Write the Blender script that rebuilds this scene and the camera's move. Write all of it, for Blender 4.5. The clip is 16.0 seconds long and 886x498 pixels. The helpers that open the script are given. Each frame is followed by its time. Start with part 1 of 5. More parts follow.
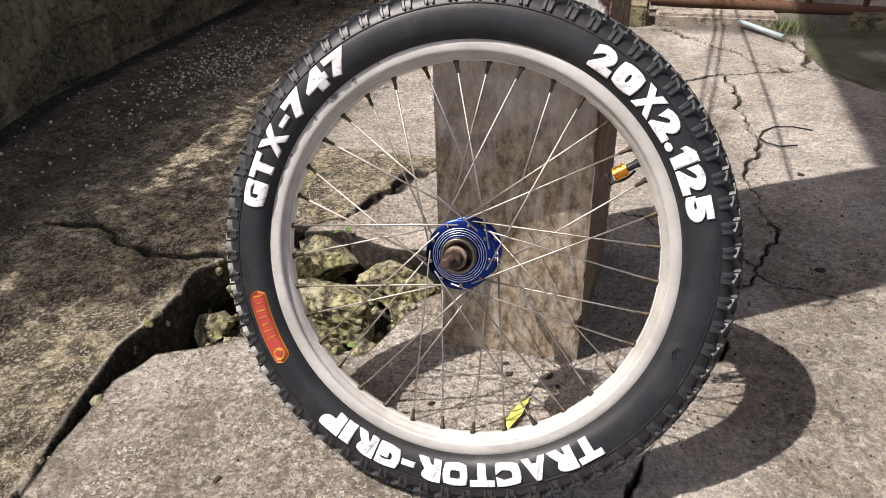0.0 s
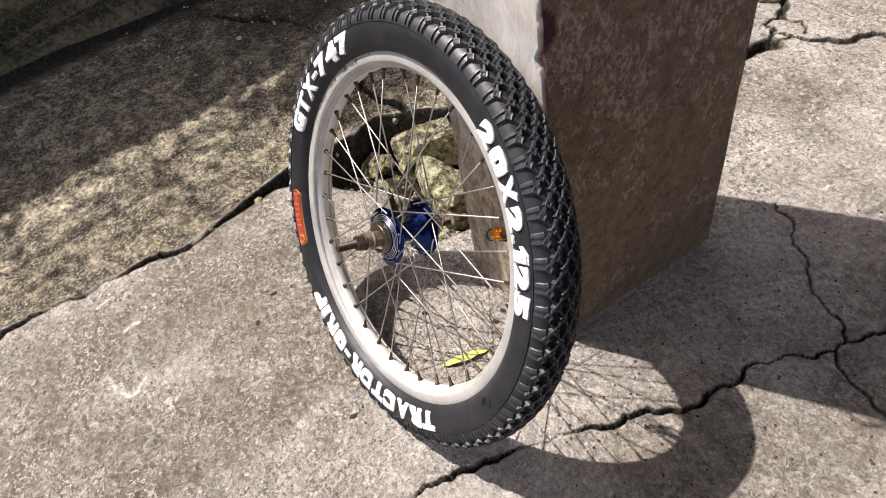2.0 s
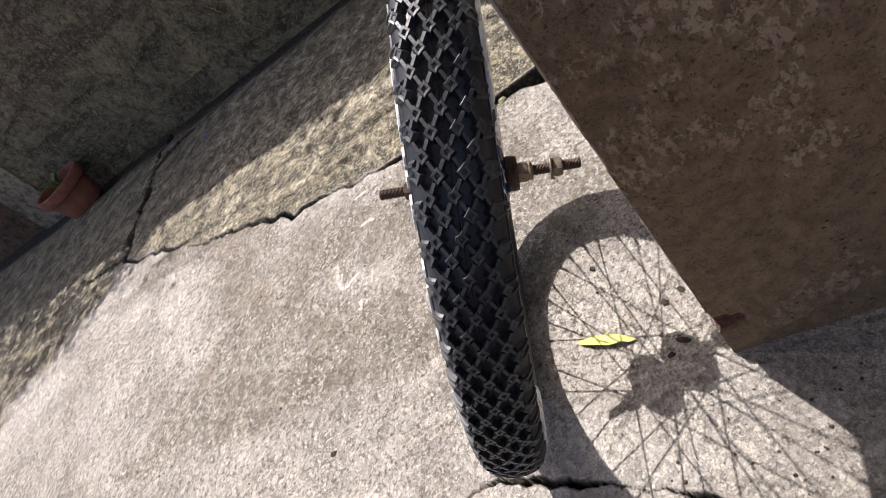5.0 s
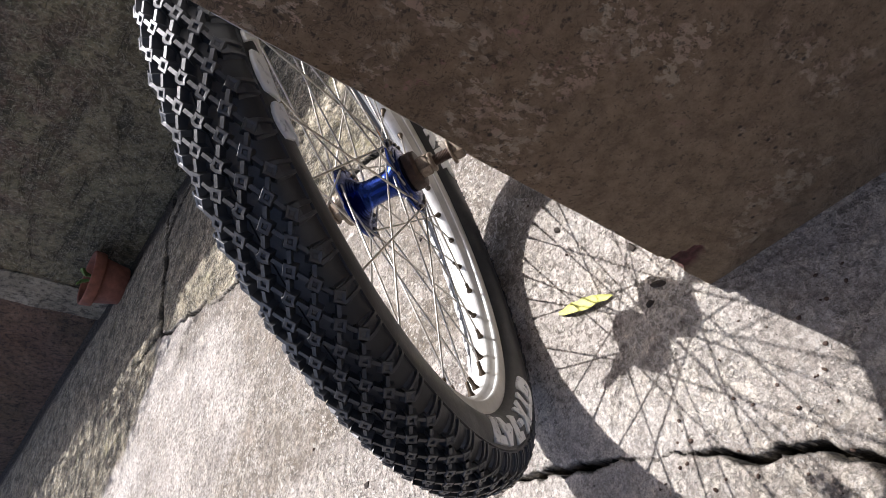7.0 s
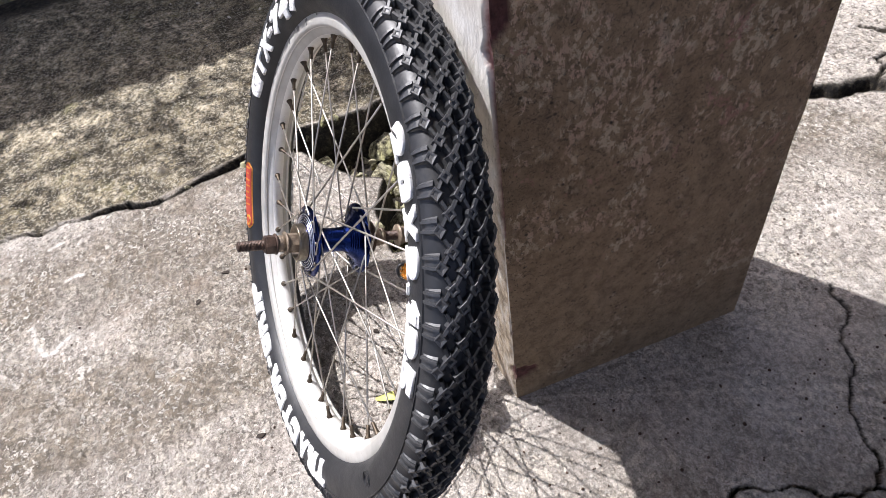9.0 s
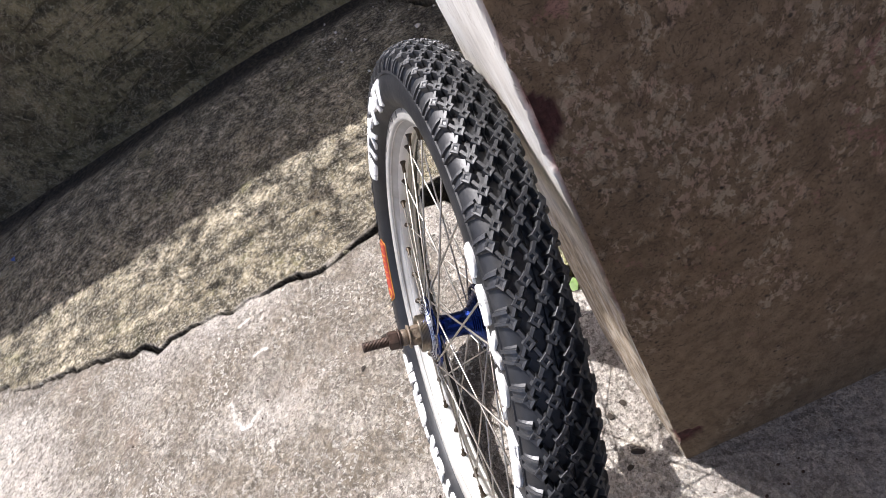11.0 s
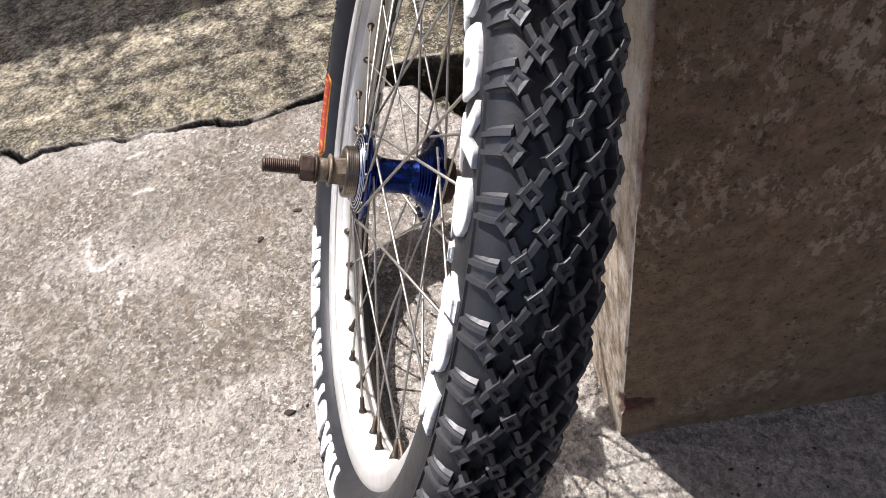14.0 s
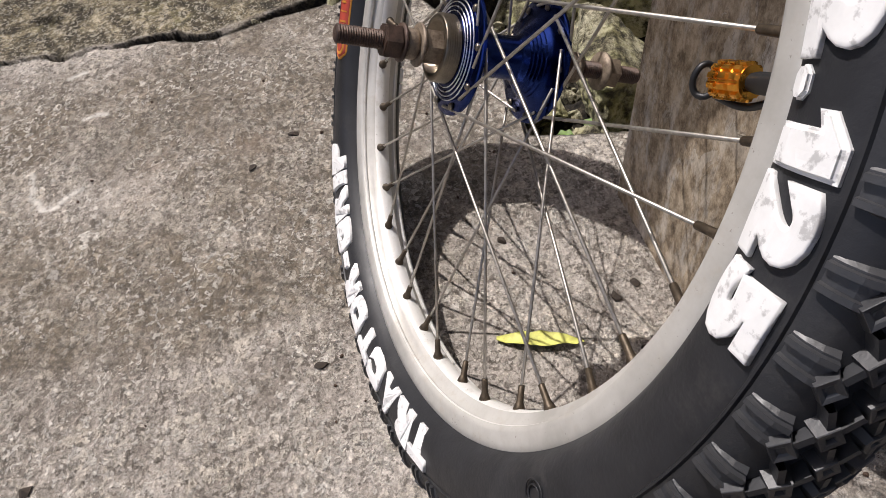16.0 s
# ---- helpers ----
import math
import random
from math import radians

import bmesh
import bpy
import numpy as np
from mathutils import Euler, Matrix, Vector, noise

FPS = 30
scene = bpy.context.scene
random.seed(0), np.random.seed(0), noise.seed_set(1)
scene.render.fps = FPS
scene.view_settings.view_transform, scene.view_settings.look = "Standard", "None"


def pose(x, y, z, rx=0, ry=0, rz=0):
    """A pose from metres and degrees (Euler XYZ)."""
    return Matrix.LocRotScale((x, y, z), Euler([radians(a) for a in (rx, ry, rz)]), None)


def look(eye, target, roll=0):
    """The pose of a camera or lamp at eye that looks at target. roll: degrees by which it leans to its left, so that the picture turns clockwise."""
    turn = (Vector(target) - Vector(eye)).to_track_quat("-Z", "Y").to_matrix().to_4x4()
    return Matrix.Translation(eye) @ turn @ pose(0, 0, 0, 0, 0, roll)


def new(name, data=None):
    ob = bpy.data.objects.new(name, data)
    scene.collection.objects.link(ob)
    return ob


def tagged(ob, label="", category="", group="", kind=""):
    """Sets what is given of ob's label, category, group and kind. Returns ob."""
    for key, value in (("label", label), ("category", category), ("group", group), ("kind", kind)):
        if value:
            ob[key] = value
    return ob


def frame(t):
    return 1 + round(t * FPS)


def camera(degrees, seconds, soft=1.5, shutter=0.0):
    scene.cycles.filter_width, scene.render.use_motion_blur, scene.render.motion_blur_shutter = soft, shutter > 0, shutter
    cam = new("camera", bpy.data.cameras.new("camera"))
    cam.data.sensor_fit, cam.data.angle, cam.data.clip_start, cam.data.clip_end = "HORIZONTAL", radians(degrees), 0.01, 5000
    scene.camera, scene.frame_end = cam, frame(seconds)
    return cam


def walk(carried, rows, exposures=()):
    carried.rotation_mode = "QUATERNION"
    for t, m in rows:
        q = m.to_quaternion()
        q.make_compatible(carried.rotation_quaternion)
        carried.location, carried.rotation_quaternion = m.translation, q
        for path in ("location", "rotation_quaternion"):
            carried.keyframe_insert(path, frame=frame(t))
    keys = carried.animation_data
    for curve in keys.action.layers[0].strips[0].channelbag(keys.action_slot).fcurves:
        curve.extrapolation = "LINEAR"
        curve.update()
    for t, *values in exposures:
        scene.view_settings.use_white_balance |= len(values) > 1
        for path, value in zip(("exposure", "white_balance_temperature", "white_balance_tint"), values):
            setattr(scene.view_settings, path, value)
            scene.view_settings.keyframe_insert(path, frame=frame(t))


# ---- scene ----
cam = camera(66.23, 16.0, soft=0.6)
PATH = [
    (0, (0.0398, -0.6859, 0.6234), (-0.3412, 0.5076, -0.2015), -2.70),
    (0.5, (0.1207, -0.6338, 0.8466), (-0.1929, 0.4615, -0.1291), -1.74),
    (1, (0.3363, -0.5419, 0.9538), (-0.3845, 0.3512, -0.0121), -13.63),
    (1.5, (0.4399, -0.4432, 0.9151), (-0.4033, 0.2094, -0.1399), -9.19),
    (2, (0.4173, -0.2971, 0.8338), (-0.4912, 0.0679, -0.3026), -16.15),
    (2.5, (0.4178, -0.1836, 0.7758), (-0.6535, -0.1006, -0.2709), -21.33),
    (3, (0.4580, -0.0869, 0.7694), (-0.6279, -0.2118, -0.2578), -24.52),
    (3.5, (0.3979, -0.0572, 0.7220), (-0.6163, -0.2157, -0.3717), -21.63),
    (4, (0.3790, -0.0134, 0.6737), (-0.6347, -0.4087, -0.3589), -32.77),
    (4.2, (0.3822, 0.0207, 0.6545), (-0.6429, -0.4494, -0.3345), -35.64),
    (6.3, (0.3106, 0.1739, 0.5045), (-0.6581, -0.6572, -0.2834), -67.92),
    (6.5, (0.3108, 0.1851, 0.4923), (-0.6660, -0.6408, -0.2911), -69.35),
    (7, (0.3119, 0.1899, 0.4990), (-0.6564, -0.6106, -0.3205), -68.90),
    (7.5, (0.3138, 0.1225, 0.5630), (-0.7162, -0.3924, -0.3982), -49.50),
    (8, (0.3453, -0.0168, 0.6544), (-0.7224, -0.0859, -0.3969), -21.90),
    (8.5, (0.3487, -0.1155, 0.7107), (-0.6588, 0.1317, -0.3727), -6.50),
    (9, (0.3555, -0.1156, 0.7177), (-0.6045, 0.0782, -0.4185), -13.33),
    (9.5, (0.2995, -0.0924, 0.7687), (-0.6582, -0.1482, -0.3844), -40.59),
    (9.7, (0.2870, -0.0816, 0.7533), (-0.6573, -0.2161, -0.4044), -55.35),
    (11.8, (0.3546, 0.0125, 0.7290), (-0.7482, -0.2479, -0.2540), -26.01),
    (12, (0.3742, 0.0095, 0.7359), (-0.7281, -0.2552, -0.2463), -24.95),
    (12.5, (0.3373, -0.0314, 0.6728), (-0.7375, -0.2705, -0.3458), -21.94),
    (13, (0.2482, -0.0589, 0.5954), (-0.7846, -0.2509, -0.4753), -20.33),
    (13.5, (0.2264, -0.0520, 0.5736), (-0.7861, -0.2036, -0.5227), -20.12),
    (14, (0.2464, -0.0733, 0.5542), (-0.7517, -0.1705, -0.5613), -16.84),
    (14.5, (0.2420, -0.1198, 0.4976), (-0.6888, -0.1422, -0.6785), -16.84),
    (15, (0.2008, -0.1713, 0.4723), (-0.6867, -0.1547, -0.7369), -15.97),
    (15.5, (0.1867, -0.1913, 0.4674), (-0.6878, -0.1582, -0.7509), -14.64),
    (16, (0.1857, -0.1940, 0.4787), (-0.7101, -0.1405, -0.7233), -11.46),
]
TINT = 15.0
# time, exposure, white balance
LIGHTNESS = [(0.0, 0.28, 6700), (1.5, 0.38, 6620), (3.0, 0.52, 6540), (4.2, 0.56, 6440), (6.3, 0.73, 6250), (7.5, 0.79, 6110), (8.5, 0.74, 6110), (9.7, 0.68, 6160), (12.0, 0.75, 6230), (13.5, 0.69, 6270), (14.5, 0.44, 6310), (15.0, 0.07, 6430), (16.0, -0.06, 6510)]
walk(cam, [(t, look(eye, target, roll)) for t, eye, target, roll in PATH], [(t, e, float(k), TINT) for t, e, k in LIGHTNESS])

# ---- light: high sun from beyond the yard wall, clear sky ----
SUN_AZ, SUN_EL = 29.6, 60.6
world = bpy.data.worlds.new("sky")
scene.world = world
world.use_nodes = True
sky = world.node_tree.nodes.new("ShaderNodeTexSky")
sky.sky_type = "NISHITA"
sky.sun_disc = False
sky.air_density, sky.dust_density, sky.ozone_density = 0.75, 3.5, 0.6
sky.sun_elevation = radians(SUN_EL)
sky.sun_rotation = radians(90 - (SUN_AZ + 180))
world.node_tree.links.new(sky.outputs[0], world.node_tree.nodes["Background"].inputs[0])
world.node_tree.nodes["Background"].inputs[1].default_value = 0.15
lamp = bpy.data.lights.new("sun", "SUN")
lamp.energy, lamp.angle, lamp.color = 4.6, radians(0.53), (1.0, 0.975, 0.93)
sun = new("sun", lamp)
LIGHT = Vector((math.cos(radians(SUN_AZ)) * math.cos(radians(SUN_EL)), math.sin(radians(SUN_AZ)) * math.cos(radians(SUN_EL)), -math.sin(radians(SUN_EL))))
sun.matrix_world = look((-3.0, -2.0, 6.0), Vector((-3.0, -2.0, 6.0)) + LIGHT)


# ---- node helpers ----
def material(name, rough=0.8, metal=0.0, color=(0.5, 0.5, 0.5)):
    m = bpy.data.materials.new(name)
    m.use_nodes = True
    b = m.node_tree.nodes["Principled BSDF"]
    b.inputs["Roughness"].default_value = rough
    b.inputs["Metallic"].default_value = metal
    b.inputs["Base Color"].default_value = (*color, 1)
    return m, m.node_tree, b


def coords(nt, sx=1.0, sy=1.0, sz=1.0):
    tc = nt.nodes.new("ShaderNodeTexCoord")
    mp = nt.nodes.new("ShaderNodeMapping")
    mp.inputs["Scale"].default_value = (sx, sy, sz)
    nt.links.new(tc.outputs["Object"], mp.inputs["Vector"])
    return mp.outputs["Vector"]


def grain(nt, vec, scale, detail=5.0, rough=0.6, warp=0.0):
    n = nt.nodes.new("ShaderNodeTexNoise")
    n.inputs["Scale"].default_value = scale
    n.inputs["Detail"].default_value = detail
    n.inputs["Roughness"].default_value = rough
    n.inputs["Distortion"].default_value = warp
    nt.links.new(vec, n.inputs["Vector"])
    return n.outputs["Fac"]


def cells(nt, vec, scale, feature="F1"):
    v = nt.nodes.new("ShaderNodeTexVoronoi")
    v.feature = feature
    v.inputs["Scale"].default_value = scale
    nt.links.new(vec, v.inputs["Vector"])
    return v.outputs["Distance"]


def ramp(nt, fac, stops):
    r = nt.nodes.new("ShaderNodeValToRGB")
    els = r.color_ramp.elements
    while len(els) < len(stops):
        els.new(0.5)
    for e, (p, c) in zip(els, stops):
        e.position = p
        e.color = (*c, 1) if len(c) == 3 else c
    nt.links.new(fac, r.inputs[0])
    return r.outputs[0]


def step(nt, fac, lo, hi):
    r = nt.nodes.new("ShaderNodeMapRange")
    r.inputs["From Min"].default_value = lo
    r.inputs["From Max"].default_value = hi
    nt.links.new(fac, r.inputs["Value"])
    return r.outputs[0]


def blend(nt, fac, a, b, mode="MIX"):
    x = nt.nodes.new("ShaderNodeMix")
    x.data_type, x.blend_type = "RGBA", mode
    for sock, v in ((x.inputs[0], fac), (x.inputs[6], a), (x.inputs[7], b)):
        if isinstance(v, (int, float)):
            sock.default_value = v
        elif isinstance(v, tuple):
            sock.default_value = (*v, 1)
        else:
            nt.links.new(v, sock)
    return x.outputs[2]


def maths(nt, op, a, b):
    x = nt.nodes.new("ShaderNodeMath")
    x.operation = op
    for sock, v in ((x.inputs[0], a), (x.inputs[1], b)):
        if isinstance(v, (int, float)):
            sock.default_value = v
        else:
            nt.links.new(v, sock)
    return x.outputs[0]


def attribute(nt, name):
    a = nt.nodes.new("ShaderNodeAttribute")
    a.attribute_name = name
    return a.outputs["Fac"]


def bump(nt, b, height, strength, distance):
    n = nt.nodes.new("ShaderNodeBump")
    n.inputs["Strength"].default_value = strength
    n.inputs["Distance"].default_value = distance
    nt.links.new(height, n.inputs["Height"])
    nt.links.new(n.outputs[0], b.inputs["Normal"])


def paint(nt, b, color):
    nt.links.new(color, b.inputs["Base Color"])


# ---- materials ----
def concrete_floor():
    m, nt, b = material("yard_concrete", 0.9)
    v = coords(nt)
    base = ramp(nt, grain(nt, v, 4.0, 9, 0.66, 0.4), [(0.38, (0.34, 0.303, 0.265)), (0.49, (0.52, 0.473, 0.425)), (0.60, (0.70, 0.648, 0.592))])
    blot = step(nt, grain(nt, v, 6.5, 9, 0.72, 0.5), 0.48, 0.60)
    c = blend(nt, maths(nt, "MULTIPLY", blot, 0.46), base, (0.24, 0.208, 0.18))
    stain = attribute(nt, "stain")
    worn = step(nt, grain(nt, v, 48, 8, 0.76), 0.56, 0.50)
    cover = maths(nt, "MINIMUM", maths(nt, "MULTIPLY", stain, maths(nt, "ADD", 0.62, maths(nt, "MULTIPLY", worn, 0.5))), 0.94)
    c = blend(nt, cover, c, ramp(nt, grain(nt, v, 30, 7, 0.7), [(0.32, (0.115, 0.094, 0.066)), (0.55, (0.24, 0.200, 0.150)), (0.72, (0.40, 0.345, 0.270))]))
    fresh = maths(nt, "SUBTRACT", 1.0, maths(nt, "MULTIPLY", maths(nt, "MINIMUM", stain, 1.0), 0.75))
    patch = maths(nt, "MULTIPLY", step(nt, grain(nt, v, 26, 6, 0.70), 0.505, 0.525), fresh)
    c = blend(nt, maths(nt, "MULTIPLY", patch, 0.30), c, (0.66, 0.62, 0.565))
    flaky = grain(nt, v, 66, 5, 0.68, 0.9)
    skin = maths(nt, "MULTIPLY", step(nt, flaky, 0.515, 0.53), step(nt, grain(nt, v, 9, 5, 0.65), 0.42, 0.54))
    edge = maths(nt, "MULTIPLY", step(nt, flaky, 0.490, 0.500), step(nt, flaky, 0.522, 0.512))
    fresher = maths(nt, "ADD", 0.45, maths(nt, "MULTIPLY", fresh, 0.55))
    c = blend(nt, maths(nt, "MULTIPLY", maths(nt, "MULTIPLY", skin, fresher), 0.50), c, (0.74, 0.675, 0.57))
    # shade beside each flake, painted as a dark outline
    c = blend(nt, maths(nt, "MULTIPLY", edge, 0.24), c, (0.13, 0.108, 0.082))
    trowel = maths(nt, "MULTIPLY", step(nt, grain(nt, coords(nt, 0.07, 1, 1), 190, 3, 0.5), 0.53, 0.60), step(nt, grain(nt, v, 6.5, 4, 0.6), 0.50, 0.60))
    c = blend(nt, maths(nt, "MULTIPLY", trowel, 0.45), c, (0.27, 0.245, 0.21))
    fine = step(nt, grain(nt, v, 130, 7, 0.80), 0.43, 0.57)
    c = blend(nt, 0.62, c, ramp(nt, fine, [(0.0, (0.56, 0.543, 0.517)), (0.5, (1.0, 0.987, 0.972)), (1.0, (1.24, 1.226, 1.212))]), "MULTIPLY")
    mid = step(nt, grain(nt, v, 58, 4, 0.60, 0.9), 0.42, 0.58)
    c = blend(nt, maths(nt, "MULTIPLY", step(nt, grain(nt, v, 5.5, 6, 0.7), 0.42, 0.60), 0.62), c, ramp(nt, mid, [(0.0, (0.60, 0.58, 0.55)), (0.5, (1.0, 0.99, 0.975)), (1.0, (1.30, 1.29, 1.27))]), "MULTIPLY")
    rough = attribute(nt, "rough")
    crust = grain(nt, v, 105, 5, 0.68, 0.6)
    crumb = maths(nt, "MULTIPLY", maths(nt, "MULTIPLY", step(nt, crust, 0.535, 0.55), rough), step(nt, grain(nt, v, 22, 4, 0.6), 0.45, 0.56))
    c = blend(nt, maths(nt, "MULTIPLY", crumb, 0.58), c, (0.62, 0.568, 0.485))
    # dark outline of the crust, painting the shade of its relief
    crease_shade = maths(nt, "MULTIPLY", maths(nt, "MULTIPLY", step(nt, crust, 0.495, 0.505), step(nt, crust, 0.535, 0.525)), rough)
    c = blend(nt, maths(nt, "MULTIPLY", crease_shade, 0.30), c, (0.10, 0.086, 0.068))
    chip = maths(nt, "MULTIPLY", step(nt, grain(nt, v, 150, 3, 0.55, 0.8), 0.565, 0.585), step(nt, grain(nt, v, 11, 5, 0.65), 0.40, 0.56))
    chip = maths(nt, "MULTIPLY", chip, maths(nt, "ADD", 0.25, maths(nt, "MULTIPLY", rough, 0.75)))
    c = blend(nt, maths(nt, "MULTIPLY", chip, 0.72), c, (0.80, 0.755, 0.685))
    gap = maths(nt, "MULTIPLY", step(nt, grain(nt, v, 165, 3, 0.6, 1.2), 0.425, 0.405), step(nt, grain(nt, v, 14, 5, 0.65), 0.60, 0.45))
    c = blend(nt, maths(nt, "MULTIPLY", maths(nt, "MULTIPLY", gap, rough), 0.62), c, (0.15, 0.125, 0.10))
    pit = step(nt, grain(nt, v, 120, 4, 0.66), 0.425, 0.41)
    c = blend(nt, maths(nt, "MULTIPLY", maths(nt, "MULTIPLY", pit, rough), 0.72), c, (0.14, 0.118, 0.096))
    grit = step(nt, grain(nt, v, 360, 4, 0.7), 0.41, 0.59)
    c = blend(nt, 0.35, c, ramp(nt, grit, [(0.0, (0.52, 0.50, 0.48)), (1.0, (1.3, 1.3, 1.28))]), "MULTIPLY")
    pores = step(nt, cells(nt, v, 90), 0.12, 0.06)
    pores = maths(nt, "MULTIPLY", pores, step(nt, grain(nt, v, 12, 3), 0.50, 0.58))
    c = blend(nt, maths(nt, "MULTIPLY", pores, 0.85), c, (0.055, 0.047, 0.04))
    warm = step(nt, grain(nt, v, 7.3, 4), 0.60, 0.75)
    c = blend(nt, maths(nt, "MULTIPLY", warm, 0.3), c, (0.37, 0.27, 0.20))
    moss_shade = attribute(nt, "moss_shade")
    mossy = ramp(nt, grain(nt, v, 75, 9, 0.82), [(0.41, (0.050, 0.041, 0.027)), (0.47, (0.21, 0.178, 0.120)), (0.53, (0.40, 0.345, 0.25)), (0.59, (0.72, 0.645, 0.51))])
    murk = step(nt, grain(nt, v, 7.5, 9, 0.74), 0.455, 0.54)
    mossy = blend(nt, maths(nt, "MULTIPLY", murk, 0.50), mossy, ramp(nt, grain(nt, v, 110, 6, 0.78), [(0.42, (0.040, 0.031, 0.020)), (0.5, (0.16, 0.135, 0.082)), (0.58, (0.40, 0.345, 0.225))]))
    # dark patches of the slab, with the painted shade near the wall
    damp_shade = maths(nt, "MULTIPLY", attribute(nt, "damp_shade"), step(nt, grain(nt, v, 20, 8, 0.75), 0.36, 0.56))
    mossy = blend(nt, maths(nt, "MULTIPLY", damp_shade, 0.78), mossy, ramp(nt, grain(nt, v, 95, 7, 0.80), [(0.42, (0.03, 0.024, 0.016)), (0.5, (0.125, 0.105, 0.062)), (0.58, (0.31, 0.262, 0.165))]))
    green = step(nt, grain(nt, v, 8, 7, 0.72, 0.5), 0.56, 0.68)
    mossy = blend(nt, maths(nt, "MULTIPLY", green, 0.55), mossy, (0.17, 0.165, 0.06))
    patchy = step(nt, maths(nt, "ADD", maths(nt, "MULTIPLY", moss_shade, 0.74), maths(nt, "MULTIPLY", grain(nt, v, 10, 7, 0.72), 0.55)), 0.52, 0.80)
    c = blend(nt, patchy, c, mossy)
    tuft = step(nt, grain(nt, v, 19, 6, 0.68, 0.3), 0.435, 0.555)
    c = blend(nt, maths(nt, "MULTIPLY", patchy, 0.85), c, ramp(nt, tuft, [(0.0, (0.28, 0.265, 0.22)), (0.45, (0.78, 0.76, 0.71)), (1.0, (1.42, 1.40, 1.34))]), "MULTIPLY")
    clump = maths(nt, "ADD", 0.08, maths(nt, "MULTIPLY", patchy, 0.92))
    dim = maths(nt, "MULTIPLY", step(nt, grain(nt, v, 92, 5, 0.68, 0.8), 0.455, 0.435), step(nt, grain(nt, v, 24, 5, 0.7), 0.36, 0.48))
    c = blend(nt, maths(nt, "MULTIPLY", maths(nt, "MULTIPLY", dim, clump), 0.82), c, (0.045, 0.037, 0.026))
    lit = maths(nt, "MULTIPLY", step(nt, grain(nt, v, 200, 3, 0.6, 0.8), 0.545, 0.575), patchy)
    c = blend(nt, maths(nt, "MULTIPLY", lit, 0.45), c, (0.78, 0.72, 0.58))
    soil = attribute(nt, "soil")
    # earth colour, which also paints the dark of cracks and broken edges
    earth_shade = ramp(nt, grain(nt, v, 90, 8, 0.78), [(0.38, (0.008, 0.0065, 0.005)), (0.5, (0.027, 0.0215, 0.015)), (0.62, (0.10, 0.082, 0.054))])
    c = blend(nt, soil, c, earth_shade)
    algae = attribute(nt, "algae")
    c = blend(nt, maths(nt, "MULTIPLY", algae, 0.85), c, ramp(nt, grain(nt, v, 14, 6), [(0.3, (0.05, 0.055, 0.025)), (0.7, (0.135, 0.14, 0.06))]))
    c = blend(nt, maths(nt, "MULTIPLY", attribute(nt, "scuff"), maths(nt, "MULTIPLY", step(nt, grain(nt, v, 140, 5, 0.75), 0.36, 0.46), 0.85)), c, (0.84, 0.80, 0.73))
    paint(nt, b, c)
    h = maths(nt, "ADD", maths(nt, "MULTIPLY", grain(nt, v, 300, 5, 0.70), 0.25), maths(nt, "ADD", grain(nt, v, 90, 6, 0.75), maths(nt, "ADD", maths(nt, "MULTIPLY", maths(nt, "SUBTRACT", maths(nt, "ADD", skin, chip), gap), 0.42), maths(nt, "MULTIPLY", crumb, 0.35))))
    bump(nt, b, h, 1.0, 0.0065)
    return m


